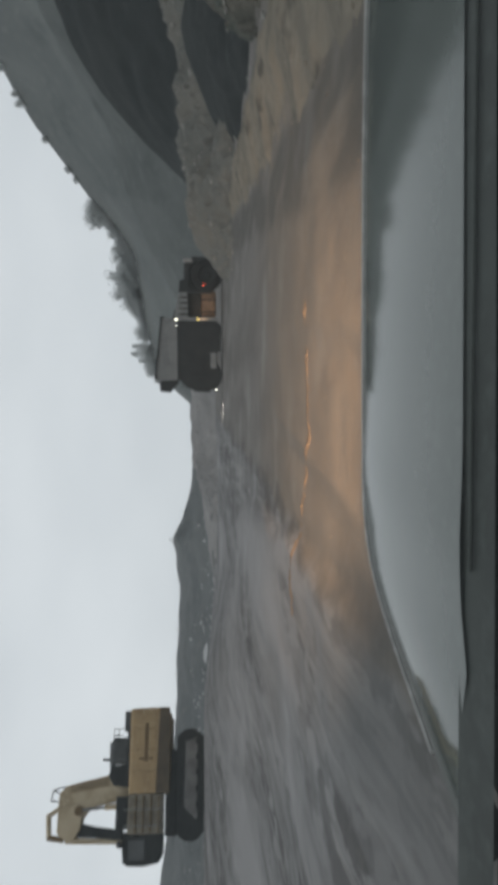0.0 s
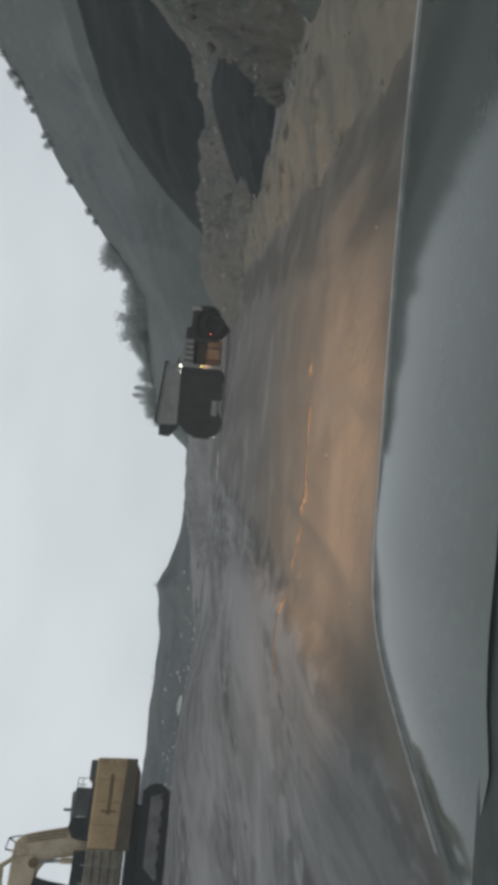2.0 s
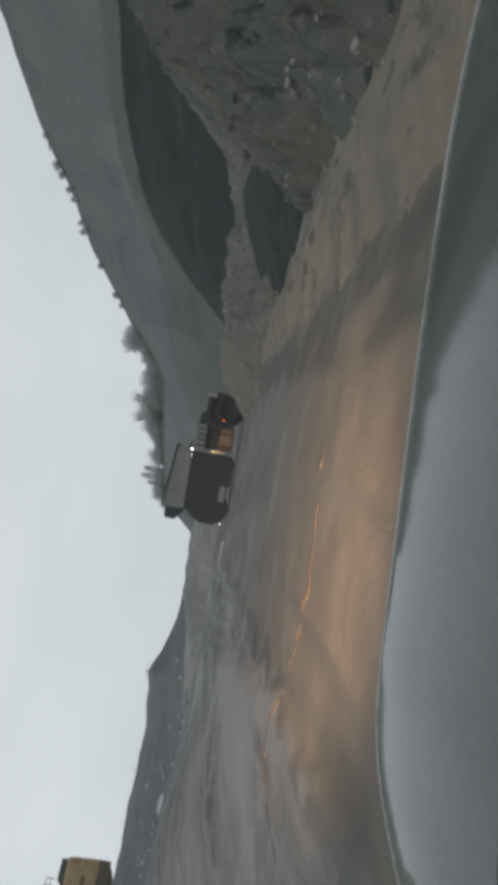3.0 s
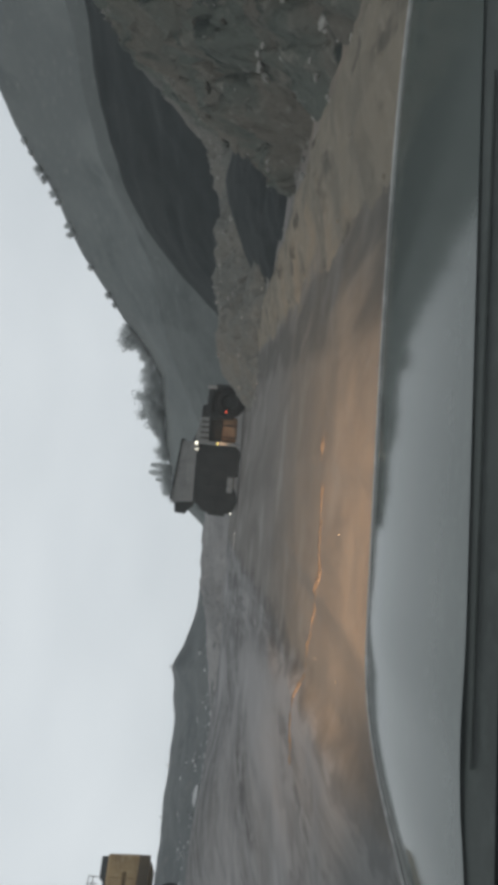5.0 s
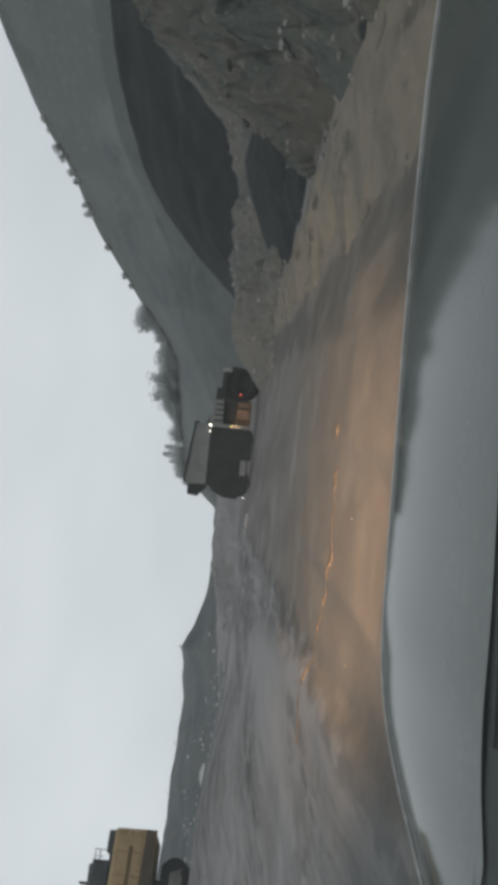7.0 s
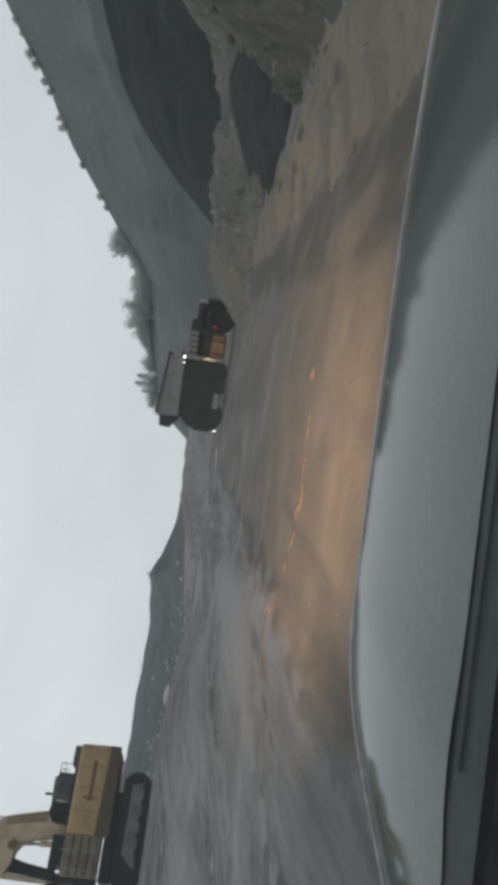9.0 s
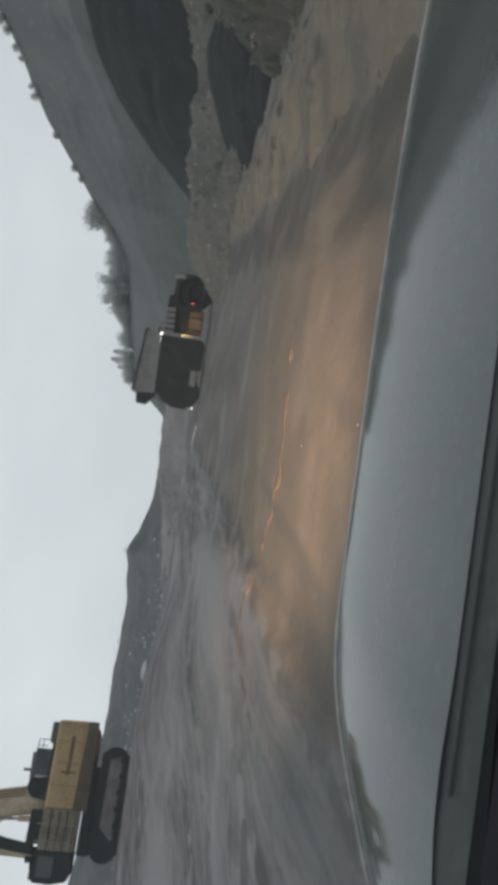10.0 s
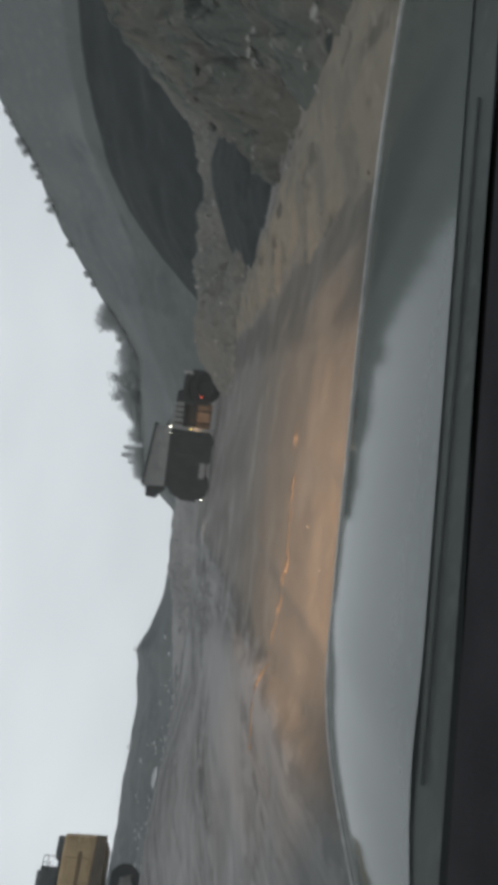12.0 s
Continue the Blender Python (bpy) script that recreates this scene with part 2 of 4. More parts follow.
def leaf_material():
    """Thin leaves that let half the light through, mist put into their colour."""
    m = material("leaves_mist_paled", (0.42, 0.432, 0.43), (0.35, 0.362, 0.36), 0.6, 0.9, bump=0.1, vary=0.15)
    n, l = m.node_tree.nodes, m.node_tree.links
    b, out = n["Principled BSDF"], n["Material Output"]
    tr, mx = n.new("ShaderNodeBsdfTranslucent"), n.new("ShaderNodeMixShader")
    tr.inputs["Color"].default_value = (0.84, 0.855, 0.85, 1)
    l.new(b.outputs[0], mx.inputs[1])
    l.new(tr.outputs[0], mx.inputs[2])
    mx.inputs["Fac"].default_value = 0.6
    l.new(mx.outputs[0], out.inputs["Surface"])
    return m


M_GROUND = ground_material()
M_GLASS = glass_material()
M_BERM = hillside_material("berm_soil", ((0.152, 0.131, 0.102), (0.118, 0.104, 0.083), (0.060, 0.054, 0.044), (0.185, 0.162, 0.130)), 0.6, 1.5, 3.5, 0.9, 0.07, (1, 0.45, 1))
# distance mist is put into the base tones of these two hills
M_MOUNT = hillside_material("hill_scrub_mist_tones", ((0.130, 0.139, 0.136), (0.106, 0.114, 0.113), (0.086, 0.094, 0.093), (0.141, 0.149, 0.145)), 0.014, 0.03, 0.35, 0.5, 1.6, (1, 1, 0.35))
M_FOLD = hillside_material("fold_scrub_mist_tones", ((0.100, 0.107, 0.105), (0.085, 0.092, 0.090), (0.069, 0.076, 0.075), (0.112, 0.119, 0.115)), 0.025, 0.05, 0.5, 0.5, 1.2, (1, 1, 0.4))
# near-black tones shared by the spur and the roadside mound
M_DARK = hillside_material("near_black_slope", ((0.0145, 0.0175, 0.0175), (0.021, 0.024, 0.0235), (0.012, 0.0145, 0.0145), (0.018, 0.022, 0.021)), 0.06, 0.12, 0.9, 0.5, 0.5)
M_ROCK = hillside_material("blasted_rock", ((0.112, 0.102, 0.085), (0.084, 0.092, 0.079), (0.028, 0.034, 0.030), (0.158, 0.148, 0.127)), 0.2, 0.6, 1.7, 1.0, 0.4, (1, 1, 0.6))
# broken rock for heap and spur, with mist put into its tones
M_RUBBLE = hillside_material("mist_paled_rubble", ((0.118, 0.112, 0.099), (0.098, 0.098, 0.090), (0.070, 0.070, 0.064), (0.14, 0.133, 0.119)), 0.2, 0.5, 2.2, 0.7, 0.2, (1, 1, 0.6))
M_STONE = material("pale_stone", (0.235, 0.226, 0.204), (0.15, 0.147, 0.134), 1.3, 0.9, bump=0.8, depth=0.05)
M_SPOIL = hillside_material("spoil_heap", ((0.118, 0.124, 0.125), (0.100, 0.107, 0.109), (0.084, 0.090, 0.092), (0.145, 0.146, 0.144)), 0.03, 0.09, 0.5, 0.5, 0.6, (1, 1, 0.4))
M_SCREE = hillside_material("pale_spoil", ((0.205, 0.200, 0.196), (0.165, 0.162, 0.160), (0.105, 0.105, 0.106), (0.25, 0.243, 0.237)), 0.07, 0.2, 0.8, 0.8, 0.4, (1, 1, 0.4))
M_SLAB = material("pale_slab_stone", (0.38, 0.385, 0.385), (0.28, 0.285, 0.285), 1.2, 0.85, bump=0.4)
M_LEAF = leaf_material()
# pale tone that imitates the bright highlight on the bonnet edge
M_EDGE_LIGHT = material("pale_edge_highlight", (0.30, 0.30, 0.29), scale=3.0, rough=0.5, bump=0.05)
M_BARK = material("bark", (0.16, 0.15, 0.14), scale=3.0)
M_PAINT = material("dusty_grey_paint", (0.071, 0.084, 0.076), (0.060, 0.072, 0.065), 1.6, 0.10, bump=0.012, depth=0.002, fine=30, third=(0.078, 0.091, 0.083), spec=0.225, coat=0.0)
M_COWL = material("black_plastic_trim", (0.046, 0.053, 0.049), scale=4.0, rough=0.8, bump=0.1, depth=0.003)
M_BLACK = material("black_rubber", (0.004, 0.004, 0.004), scale=6.0, spec=0.02, rough=0.9, bump=0.1)
M_DASH = material("grey_dashboard_vinyl", (0.030, 0.029, 0.032), scale=8.0, spec=0.05, rough=0.9, bump=0.3, depth=0.002, fine=40)
M_TYRE = material("tyre_rubber", (0.012, 0.012, 0.012), (0.022, 0.021, 0.02), 1.5, 0.9)
M_STEEL = material("dark_steel", (0.023, 0.026, 0.027), (0.015, 0.017, 0.018), 0.9, 0.7, bump=0.15)
M_PALE = material("pale_grey_body_steel", (0.165, 0.175, 0.178), (0.125, 0.133, 0.135), 0.7, 0.7, bump=0.2, vary=0.05)
# the lamp's warm glow on the axle housing is put into this orange
M_OCHRE = material("orange_lit_housing", (0.20, 0.143, 0.10), (0.12, 0.09, 0.068), 1.0, 0.8)
M_YELLOW = material("faded_yellow_paint", (0.40, 0.28, 0.148), (0.29, 0.198, 0.105), 0.7, 0.6, bump=0.1, third=(0.46, 0.36, 0.21))
M_MARK = material("faded_brown_marking", (0.17, 0.115, 0.06), scale=2.0)
# shade low on the excavator's house, put into a dark brown
M_SKIRT = material("shaded_brown_paint", (0.105, 0.082, 0.056), (0.07, 0.056, 0.042), 1.2, 0.8)
M_DECK = material("dusty_grey_machinery", (0.10, 0.105, 0.105), (0.06, 0.063, 0.064), 1.5, 0.75)
M_STEPS = material("grimy_cream_panels", (0.24, 0.215, 0.17), (0.13, 0.115, 0.09), 1.6, 0.75)
M_CREAM = material("worn_cream_yellow_paint", (0.48, 0.40, 0.28), (0.36, 0.29, 0.19), 0.9, 0.65, bump=0.15)
M_TAN = material("loose_tan_soil", (0.16, 0.108, 0.066), (0.10, 0.068, 0.043), 2.5, 0.95, bump=1.0, depth=0.05)
M_MUD = material("dried_mud", (0.16, 0.158, 0.155), (0.10, 0.098, 0.096), 1.6, 0.95, bump=0.7)
M_CABGLASS = material("cab_glass", (0.03, 0.036, 0.038), scale=2.0, rough=0.12, bump=0.0, spec=0.6)
M_HUB = material("dusty_wheel_hub", (0.24, 0.24, 0.235), scale=2.0)
M_WHITE_LIGHT = glow("white_lamp", (1.0, 0.96, 0.8), 7.0)
M_RED_LIGHT = glow("red_lamp", (1.0, 0.12, 0.06), 3.0)
M_AMBER_LIGHT = glow("amber_lamp", (1.0, 0.75, 0.1), 3.5)
M_HEADLAMP = glow("warm_headlamp", (1.0, 0.6, 0.3), 4.0)


# ---- mesh helpers ----
def link(name, bm, mat, parent=None, label="", smooth=False):
    me = bpy.data.meshes.new(name)
    bm.to_mesh(me)
    bm.free()
    if smooth:
        me.polygons.foreach_set("use_smooth", [True] * len(me.polygons))
    me.materials.append(mat)
    ob = new(name, me)
    if parent:
        ob.parent = parent
    if label:
        tagged(ob, label)
    return ob


part = link


def grid(name, rows, mat, parent=None, smooth=True, close=False):
    """A sheet from rows of points."""
    h, w = len(rows), len(rows[0])
    verts = [tuple(p) for r in rows for p in r]
    faces = [(i * w + j, i * w + (j + 1) % w, (i + 1) * w + (j + 1) % w, (i + 1) * w + j)
             for i in range(h - 1) for j in range(w if close else w - 1)]
    me = bpy.data.meshes.new(name)
    me.from_pydata(verts, [], faces)
    me.materials.append(mat)
    if smooth:
        me.polygons.foreach_set("use_smooth", [True] * len(me.polygons))
    ob = new(name, me)
    if parent:
        ob.parent = parent
    return ob


def box(x0, x1, y0, y1, z0, z1, bevel=0.0, bm=None):
    bm = bm or bmesh.new()
    made = bmesh.ops.create_cube(bm, size=1.0, matrix=Matrix.LocRotScale(((x0 + x1) / 2, (y0 + y1) / 2, (z0 + z1) / 2), None, (x1 - x0, y1 - y0, z1 - z0)))
    if bevel:
        edges = {e for v in made["verts"] for e in v.link_edges}
        bmesh.ops.bevel(bm, geom=list(edges), offset=bevel, segments=2, affect="EDGES", profile=0.6)
    return bm


def prism(outline, y0, y1, bevel=0.0, bm=None):
    """An outline in x, z pulled along y."""
    bm = bm or bmesh.new()
    a = [bm.verts.new((x, y0, z)) for x, z in outline]
    b = [bm.verts.new((x, y1, z)) for x, z in outline]
    k = len(a)
    faces = [bm.faces.new(a), bm.faces.new(b[::-1])]
    faces += [bm.faces.new((a[i], b[i], b[(i + 1) % k], a[(i + 1) % k])) for i in range(k)]
    bmesh.ops.recalc_face_normals(bm, faces=faces)
    if bevel:
        bmesh.ops.bevel(bm, geom=list({e for f in faces for e in f.edges}), offset=bevel, segments=2, affect="EDGES", profile=0.6)
    return bm


def rod(a, b, r, sides=8, bm=None, r2=None):
    bm = bm or bmesh.new()
    a, b = Vector(a), Vector(b)
    d = b - a
    bmesh.ops.create_cone(bm, cap_ends=True, segments=sides, radius1=r, radius2=r if r2 is None else r2, depth=d.length,
                          matrix=Matrix.Translation((a + b) / 2) @ d.to_track_quat("Z", "Y").to_matrix().to_4x4())
    return bm


def ring(profile, sides=28, bm=None, centre=(0, 0, 0)):
    """A profile of (radius, y) turned round the y axis."""
    bm = bm or bmesh.new()
    loops = []
    for i in range(sides):
        a = 2 * math.pi * i / sides
        loops.append([bm.verts.new((centre[0] + r * math.cos(a), centre[1] + y, centre[2] + r * math.sin(a))) for r, y in profile])
    k = len(profile)
    for i in range(sides):
        p, q = loops[i], loops[(i + 1) % sides]
        for j in range(k - 1):
            bm.faces.new((p[j], p[j + 1], q[j + 1], q[j]))
    bmesh.ops.recalc_face_normals(bm, faces=bm.faces)
    return bm


def step(a, b, v):
    s = min(1.0, max(0.0, (v - a) / (b - a)))
    return s * s * (3 - 2 * s)


def fbm(x, y, z=0.0, octaves=5):
    return noise.fractal((x, y, z), 1.0, 2.0, octaves)


def polar(az, r):
    return r * math.sin(radians(az)), r * math.cos(radians(az))


# ---- ground ----
def lie(x, y):
    """The height of the ground without its fine relief."""
    r, az = math.hypot(x, y), math.degrees(math.atan2(x, y))
    left = step(-9, -21, az) * step(14, 42, r) if az > -150 else 0.0
    z = 1.75 * left + 0.35 * step(20, 58, r) * (1 - left)
    ledge = 0.15 * step(-1.55, -2.0, x + 0.03 * (y - 10) + 0.35 * noise.noise((0.4, y * 0.35, 0.0))) * step(5, 8, y) * (1 - step(16, 30, y))
    return z + 0.5 * step(70, 160, r) * (1 - left) + ledge * step(-9, -4, x)


def relief(x, y):
    r = math.hypot(x, y)
    z = (0.020 * fbm(x * 0.45, y * 0.45, 1.0) + 0.012 * fbm(x * 2.1, y * 1.8, 6.0)) * step(2.2, 6, r)
    rut = x - 0.6 - 0.13 * y - 0.5 * math.sin(y * 0.11)
    if r > 3:
        for c in (-3.1, -1.2, 1.15, 3.0):
            z -= 0.03 * math.exp(-((rut - c) / 0.22) ** 2) * (0.5 + 0.5 * math.sin(y * 0.35 + c))
            z += 0.02 * math.exp(-((rut - c - 0.4) / 0.16) ** 2)
    # ridged mud thrown up beside the road
    left = step(-0.5, -6, x - 0.05 * y)
    z += left * 0.03 * step(4, 9, r) * fbm((x + 0.07 * y) * 1.1, y * 0.05, 12.0)
    z += left * 0.018 * step(6, 12, r) * fbm(x * 1.3, y * 0.6, 2.5)
    z += left * 0.05 * step(6, 14, r) * max(0.0, fbm((x + 0.1 * y) * 0.8 + 3, y * 0.16, 7.0)) ** 1.2
    return z + 0.35 * step(40, 110, r) * fbm(x * 0.05, y * 0.05, 4.0)


azs = [a * 0.4 for a in range(-105, 126)]
azs = [-180 + 6 * i for i in range(23)] + azs + [52 + 6 * i for i in range(22)]
radii = [0.3 * (3500 / 0.3) ** (i / 330) for i in range(331)]
rows = []
for r in radii:
    row = []
    for a in azs:
        x, y = polar(a, r)
        row.append((x, y, lie(x, y) + relief(x, y)))
    rows.append(row)
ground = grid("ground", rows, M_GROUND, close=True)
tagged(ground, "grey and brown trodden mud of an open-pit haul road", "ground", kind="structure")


def on_ground(x, y):
    return lie(x, y) + relief(x, y)


# ---- earth berm along the road ----
BANK = radians(13)


def along(run, side):
    """The plan position at a run along the bank's heading and a distance to the right of it."""
    return run * math.sin(BANK) + side * math.cos(BANK), run * math.cos(BANK) - side * math.sin(BANK)


def berm():
    """A low windrow of soil that follows the right edge of the road."""
    rows = []
    for i in range(230):
        run = -5 + 47 * (i / 229) ** 1.35
        foot = 2.25 + 0.55 * fbm(run * 0.3, 2.0) + 0.45 * fbm(run * 1.1, 6.0) + 0.22 * fbm(run * 4.0, 9.0)
        far = step(-5, -2, run) * (1 - 0.5 * step(24, 42, run))
        row = []
        for j in range(40):
            s = j / 39
            x, y = along(run, foot + s * 3.4)
            rise = step(-0.02, 0.66, s) if s < 0.72 else 1 - 4.2 * (s - 0.72)
            h = 0.40 * far * max(-0.3, rise) * (1 + 0.3 * fbm(x * 0.7, y * 0.5, 3.0))
            h += step(0.02, 0.2, s) * far * (0.08 * fbm(x * 0.9, y * 0.6, 14.0) + 0.045 * fbm(x * 2.6, y * 2.2, 9.0) + 0.03 * abs(fbm(x * 5, y * 5, 19.0)))
            row.append((x, y, lie(x, y) - 0.05 + h))
        rows.append(row)
    return tagged(grid("earth_berm", rows, M_BERM), "low tan soil berm heaped along the haul road edge", "berm", kind="structure")


berm()


# ---- hills ----
def hill(name, mat, az0, az1, da, foot, crest, el, rough, scale, n=46, bulge=1.0, seed=0.0, behind=True, octaves=6, gully=0.0, crag=0.0):
    """A hillside between a foot line and a crest line; el(az) is the height of its crest as an angle from the road."""
    rows = []
    count = int((az1 - az0) / da) + 1
    for i in range(n + (8 if behind else 0)):
        s = i / (n - 1)
        row = []
        for j in range(count):
            az = az0 + j * da
            r0, r1 = foot(az), crest(az)
            r = r0 + (r1 - r0) * s
            top = EYE + r1 * math.tan(radians(el(az)))
            x, y = polar(az, r)
            low = lie(x, y) - 1.0
            up = min(s, 1.0) ** bulge
            z = low + (top - low) * up
            edge = 1.0 if s >= 0.9 else min(1.0, s * 5)
            z += rough * edge * min(1.0, 1.6 - s * 1.25 if s < 1 else 0.3) * fbm(x * scale + seed, y * scale, seed, octaves)
            if gully:
                k = az * 0.35 + 1.3 * fbm(x * 0.12, y * 0.12, seed + 3)
                z -= gully * edge * max(0.0, 1 - s) ** 0.4 * (1 - abs(noise.noise((k, s * 1.5, seed))) * 2.2) ** 2
            if crag:
                v = Vector((x * 0.5, y * 0.5, z * 0.5 + seed))
                lumps = 1.2 - 2.4 * abs(noise.noise(v)) + 0.55 - 1.1 * abs(noise.noise(v * 2.3)) + 0.5 * noise.noise(v * 5)
                z += crag * edge * (lumps - 0.8) * (0.35 + step(-0.2, 0.25, noise.noise((x * 0.11, y * 0.11, 7.0))))
            if s > 1:
                z -= (r - r1) * 0.5
            row.append((x, y, z))
        rows.append(row)
    return grid(name, rows, mat)


def curve(*pts):
    xs, ys = [p[0] for p in pts], [p[1] for p in pts]
    return lambda a: float(np.interp(a, xs, ys))


mountain_el = curve((-6, 0.4), (0, 1.2), (2.3, 1.7), (4.7, 4.3), (8.3, 4.9), (11.4, 5.6), (14, 6.0), (16, 7.2), (17.5, 8.6), (20, 10.3), (23, 12.5),
                    (27, 14.5), (30, 16.2), (36, 19), (46, 23), (60, 26), (90, 22))
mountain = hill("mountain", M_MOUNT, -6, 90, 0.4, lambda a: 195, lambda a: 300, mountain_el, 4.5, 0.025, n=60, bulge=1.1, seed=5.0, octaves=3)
tagged(mountain, "grey-green mountainside, mist put into its colour, under an overcast sky", "mountain", kind="structure")

fold_el = curve((7, -0.6), (8.5, 0.9), (10.4, 2.4), (13, 3.8), (15.3, 5.0), (17, 5.7), (18.5, 6.3), (20.5, 6.7), (22.4, 7.2), (24.9, 8.4), (27.5, 9.9), (30, 11.3), (34, 12.4), (42, 14), (60, 16), (80, 16))
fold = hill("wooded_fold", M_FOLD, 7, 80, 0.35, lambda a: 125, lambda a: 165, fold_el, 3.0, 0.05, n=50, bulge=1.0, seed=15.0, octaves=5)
tagged(fold, "darker wooded fold of hillside below the misty mountain", "hillside", kind="structure")

dark_el = curve((14, -1.0), (17, -0.2), (19.5, 1.9), (22, 4.6), (25.5, 7.8), (29, 9.8), (34, 11.4), (42, 12.8), (60, 15), (80, 15))
dark_hill = hill("dark_spur", M_DARK, 14, 80, 0.35, curve((14, 66), (24, 64), (80, 62)), curve((14, 80), (20, 92), (30, 98), (80, 98)), dark_el, 1.3, 0.1, bulge=0.9, seed=11.0, octaves=4)
tagged(dark_hill, "very dark spur below the mountain", "hillside", kind="structure")

rock_el = curve((26.5, -5.0), (29.3, -2.5), (31.8, 1.2), (33.6, 4.4), (36.6, 7.8), (39.6, 10.2), (43.6, 12.3), (52, 15), (80, 17))
rock_slope = hill("rock_slope", M_ROCK, 26.5, 80, 0.22, curve((26.5, 25), (27, 21), (33, 15), (38, 12.5), (47, 10), (80, 8)),
                  curve((26.5, 32), (31, 46), (38, 50), (80, 40)), rock_el, 1.8, 0.16, n=170, bulge=0.85, seed=21.0, octaves=4, gully=0.9, crag=0.75)
tagged(rock_slope, "steep slope of grey blasted rock and rubble", "rock slope", kind="structure")

spur_el = curve((15.5, -1.6), (17.5, 1.2), (20, 1.8), (23, 2.1), (25.4, 2.3), (28, 2.1), (30, 2.7), (31.5, 3.5), (33, 4.9), (35.7, 7.5), (38, 9.8), (41, 11.6))
spur = hill("rock_spur", M_RUBBLE, 15.5, 41, 0.1, lambda a: 54, lambda a: 60, spur_el, 1.3, 0.25, n=60, bulge=0.6, seed=51.0, crag=0.3)
tagged(spur, "pale tongue of broken rock running down below the dark spur", "rock spur", kind="structure")

mound_el = curve((18, -3.5), (20, -2.4), (21.6, -1.5), (23.8, -0.3), (26.2, 1.0), (28, 1.7), (29.5, 2.0), (31.3, 1.6), (33.4, 1.3), (36, 0.8), (40, 0.5))
mound = hill("dark_mound", M_DARK, 18, 40, 0.2, curve((18, 36), (24, 26), (40, 22)), lambda a: 47, mound_el, 0.7, 0.2, n=40, bulge=0.8, seed=61.0)
tagged(mound, "very dark mound beside the haul road", "mound", kind="structure")

ridge_el = curve((-70, 3.0), (-45, 3.6), (-32, 3.3), (-25, 2.7), (-18, 2.5), (-12, 2.3), (-9.6, 2.6), (-8.7, 2.95), (-7, 2.2), (-4, 1.35), (-1, 1.15), (2, 1.3), (5, 0.9), (9, -0.2))
ridge = hill("spoil_ridge", M_SPOIL, -70, 9, 0.3, lambda a: 112, lambda a: 150, ridge_el, 1.8, 0.09, n=70, bulge=0.75, seed=31.0, octaves=7)
tagged(ridge, "low dark ridge of mine spoil beyond the flat", "ridge", kind="structure")

scree_el = curve((-13, -0.7), (-10, -0.1), (-7, 0.3), (-5, 0.6), (-3.2, 1.05), (-2, 1.3), (0, 1.4), (2, 1.5), (4, 1.35), (6, 0.5), (8, -0.7))
scree = hill("spoil_bank", M_SCREE, -13, 8, 0.08, lambda a: 92, lambda a: 106, scree_el, 0.55, 0.3, n=60, bulge=0.7, seed=71.0, crag=0.25)
tagged(scree, "pale bank of dumped spoil in front of the dark ridge", "spoil bank", kind="structure")


def pale_slab():
    """A flat pale stone that lies tilted on the flat below the ridge."""
    x, y = polar(-17.5, 104)
    bm = bmesh.new()
    outline = [(-1.9, -0.4), (-1.2, 0.5), (0.4, 0.75), (1.8, 0.35), (2.0, -0.2), (0.6, -0.6), (-0.9, -0.65)]
    low = [bm.verts.new((px, py, -0.25)) for px, py in outline]
    top = [bm.verts.new((px * 0.93, py * 0.9, 0.22 + 0.05 * math.sin(px * 3))) for px, py in outline]
    bm.faces.new(top)
    bm.faces.new(low[::-1])
    for i in range(7):
        bm.faces.new((low[i], low[(i + 1) % 7], top[(i + 1) % 7], top[i]))
    slab = link("stone_slab", bm, M_SLAB)
    slab.matrix_world = pose(x, y, lie(x, y) + 0.35, 38, 6, 12) @ Matrix.Diagonal((0.75, 0.75, 0.75, 1))
    return tagged(slab, "pale flat stone slab tilted on the mud flat", "stone slab")


def thing(name, m, label, category, group=""):
    ob = new(name)
    ob.empty_display_size = 0.5
    ob.matrix_world = m
    return tagged(ob, label, category, group)


pale_slab()


# ---- the vehicle that carries the camera ----
EDGE_RAW = curve((-0.95, 0.45), (-0.9, 0.52), (-0.72, 0.89), (-0.54, 1.28), (-0.42, 1.56), (-0.33, 1.70), (-0.2, 1.775), (0.1, 1.78), (0.6, 1.78), (0.9, 1.765), (1.2, 1.73),
                 (1.45, 1.66), (1.6, 1.56), (1.75, 1.38), (1.9, 1.0), (2.0, 0.6))
DECK = EYE - 0.419
CROWN = 0.06


def EDGE(x):
    """The bonnet's front edge, drawn as one smooth sweep."""
    w = [math.exp(-(k / 5) ** 2) for k in range(-12, 13)]
    return sum(g * EDGE_RAW(x + 0.014 * k) for g, k in zip(w, range(-12, 13))) / sum(w)


